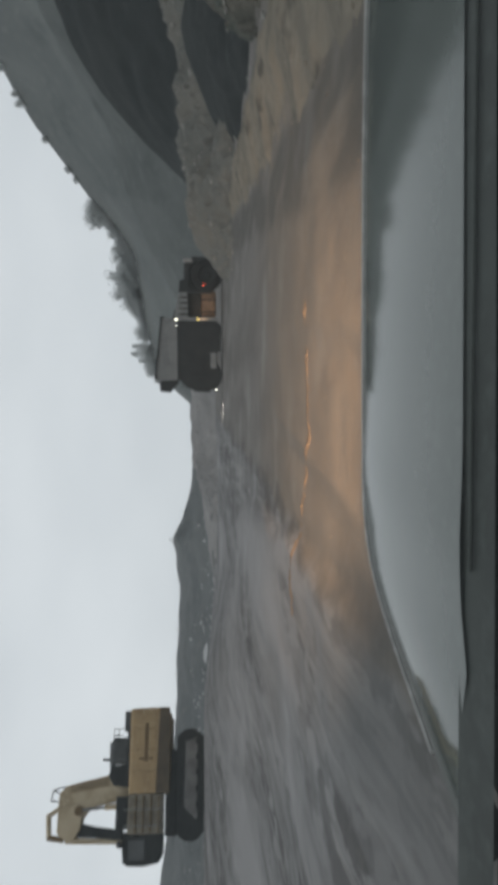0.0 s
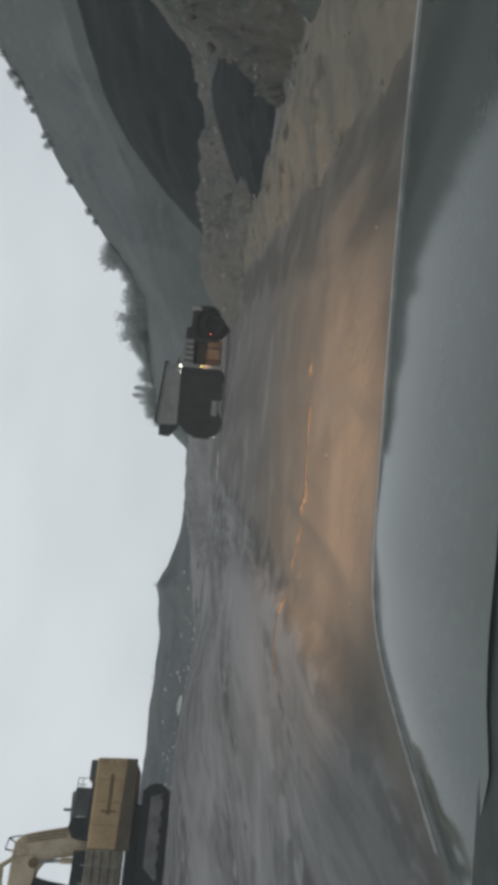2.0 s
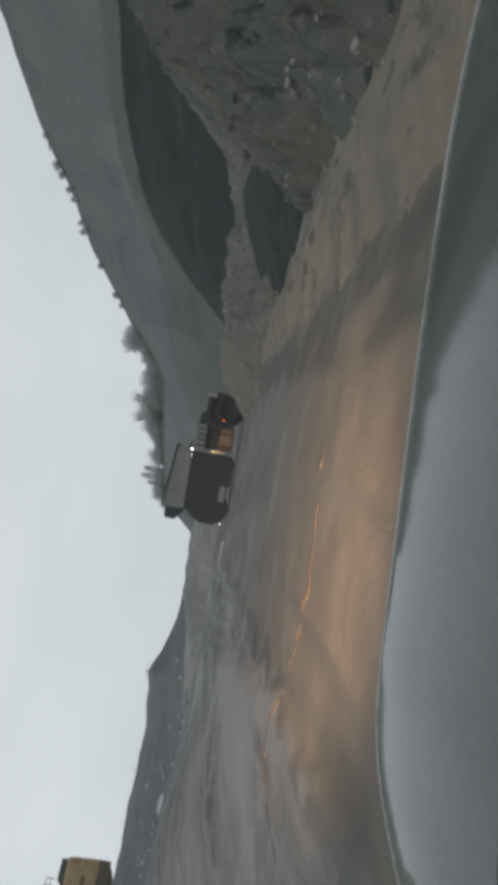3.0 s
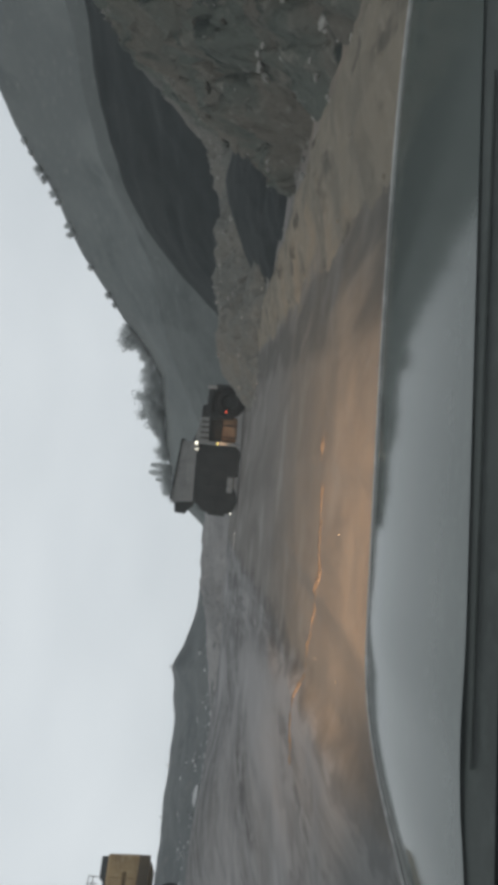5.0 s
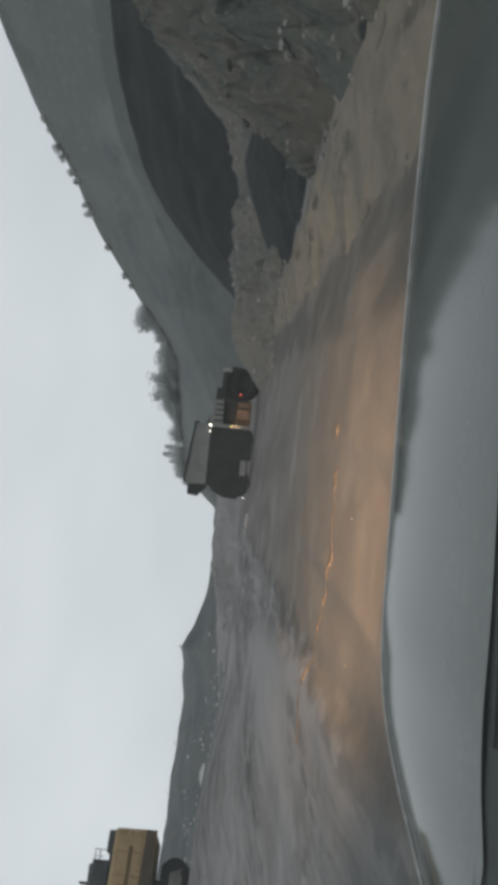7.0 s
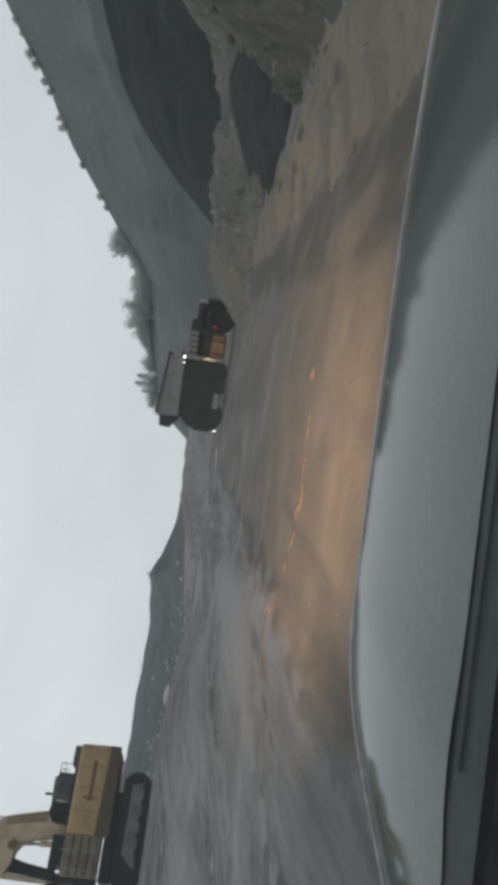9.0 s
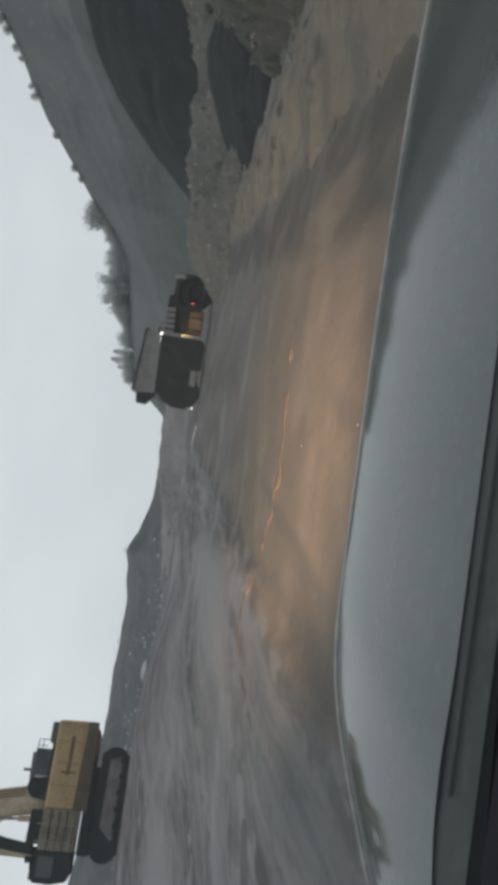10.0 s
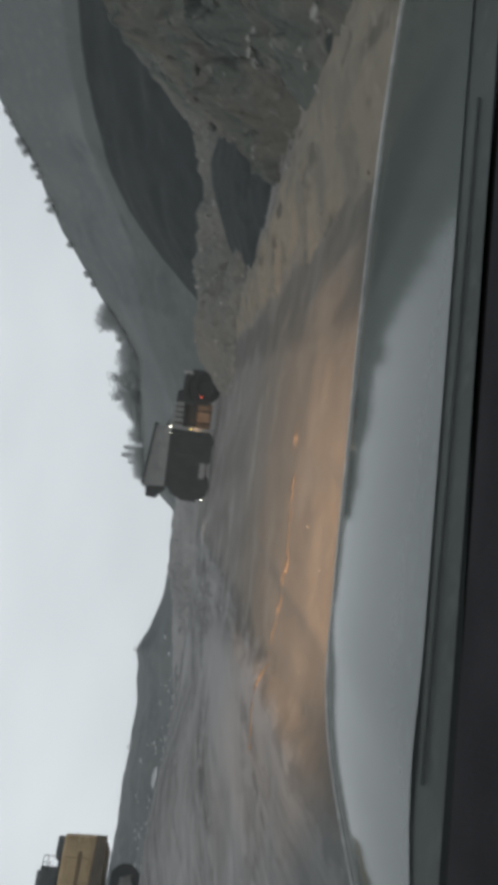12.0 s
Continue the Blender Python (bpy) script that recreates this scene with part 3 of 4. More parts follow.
def own_vehicle():
    car = thing("utility_vehicle", pose(0, 0, 0), "dusty grey utility vehicle on the haul road, seen from its cab", "vehicle")
    rear = curve((-0.95, 0.40), (-0.62, 1.0), (-0.34, 0.903), (-0.26, 0.917), (1.7, 0.917), (1.8, 0.885), (1.95, 0.5))
    xs = [-0.66 + 0.01 * i for i in range(243)]
    rows = []
    for k in range(67):
        s = k / 66
        row = []
        for x in xs:
            a, b = rear(x), max(EDGE(x) + 0.03, rear(x) + 0.01)
            y = a + (b - a) * s
            d = b - y
            z = DECK + CROWN * (1 - math.exp(-d / 0.35))
            z -= 0.075 * max(0.0, 1 - d / 0.13) ** 2
            z += 0.004 * math.exp(-((x + 0.16 - 0.1 * (y - 1.1)) / 0.09) ** 2)
            row.append((x, y, z))
        rows.append(row)
    bonnet = grid("bonnet", rows, M_PAINT, car)
    tagged(bonnet, "dusty grey painted bonnet with a rounded front edge")
    # the sky's highlight on the front edge, put in as a pale strip
    lip = bmesh.new()
    path = [-0.56 + 0.04 * i for i in range(54)]
    rise = DECK + CROWN * (1 - math.exp(-0.115 / 0.35))
    for x0, x1 in zip(path, path[1:]):
        rod((x0, EDGE(x0) - 0.085, rise), (x1, EDGE(x1) - 0.085, rise), 0.006, 6, lip)
    part("edge_highlight", lip, M_EDGE_LIGHT, car, "pale strip standing in for the highlight on the bonnet's front edge")
    # nose and sides fall away below the bonnet's edge
    line = [(x, max(EDGE(x), rear(x)) + 0.03) for x in xs]
    nose = [[(x, y, DECK - 0.085 - 0.5 * k / 5) for x, y in line] for k in range(6)]
    grid("nose_panel", nose, M_PAINT, car)
    # unseen block, added to hide lit ground through the gap behind the bonnet
    part("engine_bay", box(-0.5, 1.6, 0.86, 1.5, 0.5, DECK - 0.12, 0.03), M_BLACK, car)
    for lx in (-0.28, 1.28):
        lamp = part("headlight", box(lx - 0.14, lx + 0.14, EDGE(lx) - 0.06, EDGE(lx) + 0.045, 0.70, 0.90, 0.02), M_HEADLAMP, car, "lit warm headlight")
        part("bezel", box(lx - 0.17, lx + 0.17, EDGE(lx) - 0.08, EDGE(lx) + 0.036, 0.67, 0.93, 0.02), M_COWL, lamp)
    part("bumper", box(-0.5, 1.5, 1.62, 1.86, 0.42, 0.62, 0.04), M_COWL, car)
    # cowl, seal and dashboard
    cowl = [[(x, 0.935 - 0.092 * k / 6, EYE - 0.366 - 0.012 * k / 6) for x in [-0.8 + 0.05 * i for i in range(52)]] for k in range(7)]
    grid("cowl_panel", cowl, M_COWL, car)
    part("screen_seal", box(-0.85, 1.85, 0.778, 0.846, EYE - 0.45, EYE - 0.383, 0.006), M_BLACK, car)
    part("wiper_arm", rod((-0.2, 0.893, EYE - 0.366), (0.75, 0.878, EYE - 0.369), 0.003), M_COWL, car)
    dash = [[(x, 0.774 - 0.5 * k / 8, EYE - 0.360 + 0.006 * math.sin(k * 0.5)) for x in [-0.8 + 0.1 * i for i in range(27)]] for k in range(9)]
    grid("dashboard", dash, M_DASH, car)
    part("dash_face", box(-0.8, 1.8, 0.26, 0.76, EYE - 0.75, EYE - 0.40, 0.02), M_DASH, car)
    # windscreen, roof, pillars and cab
    pane = [[(x, 0.85 - 0.64 * k / 10 - 0.10 * ((x - 0.45) / 1.2) ** 2, EYE - 0.385 + 0.815 * k / 10) for x in [-0.95 + 0.1 * i for i in range(29)]] for k in range(11)]
    screen = grid("windscreen", pane, M_GLASS, car)
    screen.visible_shadow = False
    tagged(screen, "dusty windscreen glass")
    part("roof", box(-0.85, 1.85, -1.3, 0.2, EYE + 0.43, EYE + 0.50, 0.03), M_PAINT, car)
    part("rear_wall", box(-0.85, 1.85, -1.36, -1.3, 0.5, EYE + 0.43, 0.02), M_DASH, car)
    part("cab_floor", box(-0.85, 1.85, -1.3, 0.9, 0.42, 0.5), M_DASH, car)
    for px in (-0.9, 1.85):
        part("door", box(px, px + 0.05, -1.3, 0.55, 0.45, EYE - 0.35, 0.015), M_PAINT, car)
        part("pillar", rod((px + 0.03, 0.75, EYE - 0.42), (px + 0.03, 0.15, EYE + 0.44), 0.035), M_COWL, car)
    for px in (-0.875, 1.875):
        side = [[(px, y, z) for y in (-1.26, -0.4, 0.18 + 0.36 * (1 - k / 4))] for k in range(5) for z in (EYE - 0.36 + 0.79 * k / 4,)]
        glass = grid("side_window", side, M_GLASS, car)
        glass.visible_shadow = False
        part("rear_pillar", box(px - 0.025, px + 0.025, -1.3, -1.2, EYE - 0.37, EYE + 0.44, 0.012), M_PAINT, car)
        part("door_pillar", box(px - 0.02, px + 0.02, -0.44, -0.36, EYE - 0.37, EYE + 0.44, 0.01), M_COWL, car)
    for fx0, fx1 in ((-0.9, -0.62), (1.60, 1.9)):
        part("wing", prism([(fx0, 0.5), (fx0, DECK - 0.14), (fx1, DECK - 0.1), (fx1, 0.5)], 0.56, 1.12, 0.03), M_PAINT, car)
    part("load_bed", box(-0.85, 1.85, -3.0, -1.4, 0.5, 1.05, 0.04), M_PAINT, car)
    for wx in (-0.72, 1.72):
        for wy in (0.75, -2.2):
            whl = part("wheel", ring([(0.24, -0.12), (0.38, -0.13), (0.41, -0.08), (0.41, 0.08), (0.38, 0.13), (0.24, 0.12)], 24), M_TYRE, car, smooth=True)
            whl.matrix_local = pose(wx, wy, 0.41, 0, 0, 90)
            part("rim", ring([(0.03, -0.05), (0.2, -0.06), (0.245, -0.11), (0.245, 0.11), (0.03, 0.06)], 20), M_HUB, whl)


own_vehicle()


# ---- dump truck ahead ----
def wheel(parent, x, y, z, r, w, hub=M_HUB):
    tyre = part("wheel", ring([(r * 0.55, -w / 2), (r * 0.9, -w / 2), (r, -w * 0.36), (r * 1.0, w * 0.36), (r * 0.9, w / 2), (r * 0.55, w / 2)], 30), M_TYRE, parent, "big black tyre")
    tyre.matrix_local = pose(x, y, z)
    lugs = bmesh.new()
    for i in range(22):
        a = 2 * math.pi * i / 22
        m = Matrix.Rotation(-a, 4, "Y") @ Matrix.Translation((r, (0.12 if i % 2 else -0.12) * w, 0)) @ Matrix.Diagonal((r * 0.06, w * 0.6, r * 0.12, 1))
        bmesh.ops.create_cube(lugs, size=1.0, matrix=m)
    part("tread", lugs, M_TYRE, tyre)
    part("rim", ring([(0.02, -w * 0.22), (r * 0.2, -w * 0.26), (r * 0.26, -w * 0.12), (r * 0.5, -w * 0.16), (r * 0.57, -w * 0.47), (r * 0.57, w * 0.4), (0.02, w * 0.3)], 24), hub, tyre, "dusty grey rim")
    return tyre


def dump_truck():
    x, y = polar(3.2, 60)
    t = thing("dump_truck", pose(x, y, on_ground(x, y) + 0.1, 0, 0, -8.7), "dark mining dump truck with pale canopy and lit lamps", "dump truck")
    part("chassis", box(0.9, 10.6, 0.9, 2.9, 0.75, 1.35, 0.08), M_STEEL, t)
    part("engine_housing", prism([(0.25, 0.75), (0.1, 2.1), (0.45, 3.1), (2.3, 3.3), (2.3, 0.75)], 0.5, 3.4, 0.08), M_STEEL, t)
    cab = part("cab", prism([(2.0, 1.2), (1.7, 3.7), (3.7, 3.75), (3.8, 1.2)], 0.25, 2.2, 0.07), M_STEEL, t)
    part("side_window", box(2.15, 3.4, 0.215, 0.28, 2.5, 3.45, 0.03), M_CABGLASS, cab)
    part("mirror", box(1.45, 1.6, -0.05, 0.1, 2.4, 3.1, 0.02), M_STEEL, cab)
    part("fuel_tank", box(3.6, 5.9, 0.15, 1.3, 0.7, 3.35, 0.14), M_STEEL, t)
    part("side_skirt", box(2.2, 6.0, 0.06, 0.3, 0.55, 3.5, 0.1), M_STEEL, t)
    part("front_mudguard", prism([(0.05, 0.9), (0.1, 2.3), (0.9, 2.75), (2.4, 2.7), (2.9, 2.0), (2.9, 0.7), (2.55, 0.7), (2.4, 1.6), (1.9, 2.2), (1.0, 2.2), (0.45, 1.6), (0.4, 0.9)], -0.1, 1.0, 0.04), M_STEEL, t)
    gate = part("tail_panel", prism([(0.75, 0.1), (2.0, 0.05), (2.1, 0.35), (3.4, 0.35), (3.5, 0.05), (5.7, 0.1), (6.0, 0.45), (6.0, 3.68), (1.2, 3.68), (0.85, 3.2), (0.35, 2.7), (0.2, 1.5), (0.35, 0.5)], -0.3, -0.12, 0.05), M_STEEL, t, "dark steel rear panel")
    for i in range(4):
        part("panel_rib", box(1.2 + 1.35 * i, 1.34 + 1.35 * i, -0.34, -0.28, 0.6, 3.5, 0.02), M_STEEL, gate)
    part("side_box", box(2.1, 3.4, -0.42, -0.28, 0.42, 0.92, 0.04), M_PALE, t, "pale grey tool box")
    body = part("dump_body", prism([(5.7, 3.3), (2.4, 3.7), (2.4, 4.3), (6.0, 4.2), (7.6, 3.62), (9.3, 3.5), (9.5, 2.9), (8.9, 2.6), (6.2, 2.7)], 0.1, 3.9, 0.06), M_STEEL, t, "dark steel dump body")
    part("canopy", prism([(1.1, 3.7), (0.95, 5.4), (1.3, 5.5), (6.2, 4.95), (6.2, 3.7)], -0.22, -0.02, 0.04), M_PALE, t, "pale grey canopy side plate")
    part("canopy_roof", prism([(1.15, 5.48), (1.15, 5.62), (6.35, 5.06), (6.35, 4.94)], -0.32, 3.9, 0.02), M_STEEL, t)
    part("canopy_flap", prism([(0.0, 4.3), (0.1, 5.15), (1.0, 5.2), (1.2, 3.6), (0.85, 3.55)], -0.2, 0.3, 0.04), M_STEEL, t)
    for i in range(6):
        part("body_rib", box(6.5 + 0.46 * i, 6.62 + 0.46 * i, -0.06, 0.1, 2.72, 3.55 - 0.03 * i, 0.02), M_STEEL, body)
    part("body_side_plate", prism([(6.05, 2.75), (6.05, 3.85), (6.5, 3.9), (8.3, 3.55), (8.5, 2.85)], -0.03, 0.1, 0.03), M_PALE, t, "pale grey side plate of the body")
    part("axle_housing", box(6.3, 8.5, 0.7, 3.0, 0.45, 1.75, 0.25), M_OCHRE, t, "axle housing lit by a lamp, its orange glow painted into the colour")
    part("gearbox_cover", prism([(6.2, 1.7), (6.2, 2.75), (8.4, 2.75), (8.7, 1.9), (8.2, 1.7)], 0.55, 3.0, 0.08), M_STEEL, t)
    part("corner_post", box(6.02, 6.3, -0.3, -0.12, 0.1, 3.7, 0.03), M_PALE, t, "pale grey corner post with lamps")
    for i in range(2):
        part("spring_leaf", box(6.7 + 1.0 * i, 6.8 + 1.0 * i, 0.55, 0.7, 0.5, 1.7 + 0.1 * i, 0.04), M_STEEL, t)
    part("mudguard", prism([(8.3, 0.8), (8.2, 2.6), (8.8, 3.15), (10.6, 3.1), (11.2, 2.4), (11.2, 0.6), (10.9, 0.6), (10.8, 2.2), (10.3, 2.7), (8.9, 2.7), (8.6, 2.3), (8.6, 0.8)], -0.1, 1.2, 0.04), M_STEEL, t)
    part("wheel_arch_plate", box(8.4, 11.0, 0.5, 0.7, 0.9, 3.0, 0.05), M_STEEL, t)
    wheel(t, 1.45, 0.35, 1.12, 1.12, 0.75)
    wheel(t, 1.45, 3.3, 1.12, 1.12, 0.75)
    wheel(t, 9.7, 0.1, 1.25, 1.25, 0.9, M_STEEL)
    wheel(t, 9.7, 3.2, 1.12, 1.12, 0.9, M_STEEL)
    wheel(t, 5.2, 0.95, 1.0, 1.0, 0.6, M_STEEL)

    def lamp(name, x, y, z, r, mat, label):
        bm = bmesh.new()
        bmesh.ops.create_uvsphere(bm, u_segments=12, v_segments=8, radius=r, matrix=Matrix.Translation((x, y, z)))
        return part(name, bm, mat, t, label)

    lamp("work_lamp", 6.1, -0.35, 3.75, 0.065, M_WHITE_LIGHT, "white work lamp, lit")
    lamp("work_lamp", 5.6, -0.35, 3.72, 0.035, M_WHITE_LIGHT, "small white work lamp, lit")
    lamp("marker_lamp", 6.15, -0.3, 2.0, 0.045, M_AMBER_LIGHT, "amber marker lamp, lit")
    part("lamp_bracket", box(8.86, 8.94, -0.5, 0.6, 1.46, 1.54, 0.01), M_STEEL, t)
    part("mirror_panel", box(10.75, 11.05, -0.12, -0.02, 2.4, 3.2, 0.03), M_HUB, t, "pale mirror panel")
    lamp("tail_lamp", 8.9, -0.5, 1.5, 0.05, M_RED_LIGHT, "red tail lamp, lit")
    part("headlamp", box(0.2, 0.27, 0.0, 0.3, 0.4, 0.46, 0.02), M_WHITE_LIGHT, t, "white headlamp, lit")
    part("hand_rail", rod((0.5, 0.4, 3.2), (2.2, 0.3, 3.45), 0.04), M_STEEL, t)
    part("ladder", rod((0.9, 0.2, 0.8), (0.7, 0.3, 3.0), 0.04), M_STEEL, t)
    m = t.matrix_world
    spot("truck_headlight_beam", m @ Vector((0.1, -0.2, 0.5)), m @ Vector((-1.6, -0.3, 0.0)), 4000, (1.0, 0.97, 0.9), 34, 0.8)
    spot("truck_axle_light", m @ Vector((6.1, -0.9, 1.9)), m @ Vector((7.4, 0.7, 1.0)), 60, (1.0, 0.58, 0.3), 95, 0.6)


dump_truck()


# ---- excavator ----
def excavator():
    x, y = polar(-31.6, 45)
    e = thing("excavator", pose(x, y, on_ground(x, y) + 0.05, 0, 0, 28.5) @ Matrix.Diagonal((1.04, 1.04, 1.04, 1)), "large faded yellow mining excavator with raised boom", "excavator")

    def track(y0, y1):
        loop = []
        for i in range(40):
            a = 2 * math.pi * i / 40
            cx = 1.55 if math.cos(a) < 0 else 5.95
            loop.append((cx + 0.62 * math.cos(a), 0.74 + 0.70 * math.sin(a)))
        tr = part("crawler_track", prism(loop, y0, y1, 0.0), M_STEEL, e, "dark steel crawler track")
        shoe = part("track_shoe", box(-0.1, 0.1, y0 - 0.02, y1 + 0.02, -0.04, 0.04, 0.01), M_STEEL, tr)
        shoe.location = (1.45, 0, 0.02)
        for i in range(1, 40):
            ob = new("track_shoe", shoe.data)
            ob.parent = tr
            ob.location = (1.45 + 0.245 * (i % 20), 0, 0.02 if i < 20 else 1.45)
        part("track_frame", prism([(1.9, 0.34), (2.6, 1.08), (5.9, 1.0), (6.1, 0.34)], y0 - 0.06, y0 + 0.02, 0.06), M_MUD, tr, "track frame caked in grey mud")
        for i in range(6):
            part("roller", ring([(0.02, -0.04), (0.2, -0.05), (0.2, 0.05), (0.02, 0.05)], 14, centre=(1.9 + 0.8 * i, y0 - 0.05, 0.25)), M_STEEL, tr)
        return tr

    track(0.0, 0.75)
    track(3.2, 3.95)
    part("carbody", box(2.6, 6.0, 0.6, 3.3, 0.6, 1.5, 0.15), M_STEEL, e)
    part("slew_ring", rod((4.1, 1.95, 1.4), (4.1, 1.95, 1.85), 1.3, 28), M_STEEL, e)
    part("underframe", box(1.2, 5.5, 0.1, 3.8, 1.45, 2.1, 0.12), M_STEEL, e)
    house = part("engine_house", prism([(3.3, 2.05), (3.3, 4.1), (7.7, 4.15), (7.75, 2.35), (7.45, 1.85), (4.0, 1.85)], -0.1, 3.95, 0.14), M_YELLOW, e, "faded yellow engine house and counterweight")
    part("lower_shade_plate", prism([(3.3, 1.86), (3.3, 2.62), (7.72, 2.5), (7.72, 1.92)], -0.17, -0.08, 0.02), M_SKIRT, house, "lower edge of the house, its shade painted dark brown")
    part("side_panel", box(3.6, 7.4, -0.125, -0.09, 2.66, 3.95, 0.02), M_YELLOW, house)
    for i in range(3):
        part("panel_joint", box(4.4 + i * 1.1, 4.425 + i * 1.1, -0.132, -0.1, 2.66, 3.95), M_MARK, house)
    # an unreadable marking becomes bars
    part("marking_bar", box(4.9, 6.9, -0.14, -0.11, 3.1, 3.3, 0.01), M_MARK, house)
    part("marking_bar", box(5.0, 5.12, -0.14, -0.11, 2.8, 3.6, 0.01), M_MARK, house)
    part("upper_deck", box(3.7, 7.5, 0.2, 3.6, 4.05, 4.3, 0.06), M_STEEL, e, "dark grey machinery deck")
    part("counterweight_top", box(6.55, 7.6, 0.15, 3.6, 4.05, 4.5, 0.08), M_DECK, e, "grey counterweight cover")
    part("pump_block", prism([(3.65, 4.2), (3.75, 5.0), (4.2, 5.3), (4.75, 5.2), (4.8, 4.2)], 0.5, 2.8, 0.06), M_STEEL, e)
    part("air_box", box(4.85, 6.2, 0.3, 1.7, 4.25, 5.15, 0.12), M_DECK, e, "grey air cleaner box")
    part("muffler", rod((4.7, 0.9, 5.15), (6.0, 0.9, 5.2), 0.16, 14), M_DECK, e)
    part("exhaust", rod((5.1, 0.9, 5.2), (5.1, 0.9, 5.7), 0.07), M_STEEL, e)
    part("exhaust", rod((5.1, 2.4, 4.5), (5.1, 2.4, 5.2), 0.09), M_STEEL, e)
    for i in range(3):
        part("rail_post", rod((6.0 + 0.32 * i, 0.15, 4.55), (6.0 + 0.32 * i, 0.15, 5.05), 0.02), M_STEEL, e)
    for z in (4.8, 5.05):
        part("hand_rail", rod((6.0, 0.15, z), (6.64, 0.15, z), 0.02), M_STEEL, e)
    steps = part("tank_and_steps", box(1.35, 3.3, -0.05, 1.3, 2.2, 4.1, 0.1), M_STEPS, e, "worn cream tank with access steps")
    for i in range(4):
        part("step", box(1.4, 3.2, -0.14, -0.02, 2.4 + 0.42 * i, 2.45 + 0.42 * i, 0.015), M_MARK, steps)
    for sx in (1.75, 2.55):
        part("step_rail", rod((sx, -0.16, 2.0), (sx, -0.16, 4.3), 0.025), M_HUB, steps)
    part("tool_locker", box(1.6, 3.2, 0.1, 1.2, 4.1, 4.75, 0.06), M_STEEL, e)
    cab = part("cab", prism([(0.0, 2.4), (-0.15, 3.2), (-0.1, 4.1), (1.3, 4.15), (1.4, 2.2), (0.4, 2.2)], 0.0, 1.75, 0.08), M_STEEL, e, "dark operator cab")
    part("cab_window", box(0.15, 1.1, -0.03, 0.03, 3.1, 3.95, 0.03), M_CABGLASS, cab)
    part("cab_guard", box(0.0, 1.3, 0.1, 1.7, 4.15, 4.28, 0.03), M_STEEL, cab)
    part("cab_lamp", box(0.75, 1.05, -0.12, 0.1, 4.28, 4.6, 0.03), M_STEEL, cab)
    # boom, stick and cylinders
    part("boom", prism([(4.25, 4.1), (4.35, 5.3), (4.1, 6.6), (3.85, 7.7), (3.5, 8.1), (2.75, 8.15), (2.2, 7.6), (1.95, 6.9), (2.5, 6.5), (2.8, 5.9), (2.95, 4.9), (2.9, 4.1)], 1.55, 2.35, 0.07), M_CREAM, e, "worn cream boom")
    for i in range(3):
        part("boom_pipe", rod((4.15 - 0.15 * i, 1.53, 5.4), (3.8 - 0.15 * i, 1.53, 7.5), 0.03), M_MARK, e)
    head = part("boom_head", prism([(1.15, 7.1), (1.1, 7.75), (1.5, 8.1), (2.75, 8.12), (2.95, 7.0), (2.2, 6.75), (1.7, 6.8)], 1.48, 2.42, 0.08), M_CREAM, e)
    part("link_bar", rod((2.7, 1.6, 8.05), (2.35, 1.6, 8.6), 0.12, 10), M_CREAM, head)
    part("link_bar", rod((2.45, 1.6, 8.62), (1.3, 1.6, 8.5), 0.14, 10), M_CREAM, head)
    part("link_bar", rod((1.3, 1.6, 8.58), (1.15, 1.6, 7.7), 0.15, 10), M_MARK, head)
    part("stick", prism([(1.25, 6.95), (1.95, 6.95), (1.75, 6.0), (1.55, 4.5), (1.05, 4.5), (1.2, 6.0)], 1.65, 2.25, 0.05), M_STEEL, e, "dark stick hanging from the boom")
    part("stick_back", prism([(0.95, 7.6), (1.25, 7.7), (1.15, 5.6), (1.02, 4.4), (0.86, 4.4)], 1.7, 2.2, 0.03), M_CREAM, e)
    part("boom_cylinder", rod((2.75, 1.3, 4.2), (2.7, 1.4, 5.5), 0.15, 12), M_CREAM, e)
    part("cylinder_rod", rod((2.7, 1.4, 5.5), (2.6, 1.5, 6.8), 0.08, 10), M_HUB, e, "bright cylinder rod")
    part("pivot_pin", rod((2.55, 1.42, 6.95), (2.55, 2.48, 6.95), 0.24, 14), M_MARK, e)
    part("bucket", prism([(0.3, 4.5), (1.4, 4.6), (1.6, 3.6), (1.1, 2.5), (0.3, 2.4), (0.0, 3.2)], 1.9, 3.5, 0.06), M_STEEL, e, "dark bucket behind the cab")
    for a, b in (((3.4, 1.6, 8.0), (3.65, 1.6, 8.45)), ((3.05, 1.6, 8.1), (3.1, 1.6, 8.55)), ((3.1, 1.6, 8.55), (3.65, 1.6, 8.45)), ((3.65, 1.6, 8.45), (3.8, 1.6, 7.8))):
        part("lamp_guard", rod(a, b, 0.035), M_STEEL, e)


excavator()


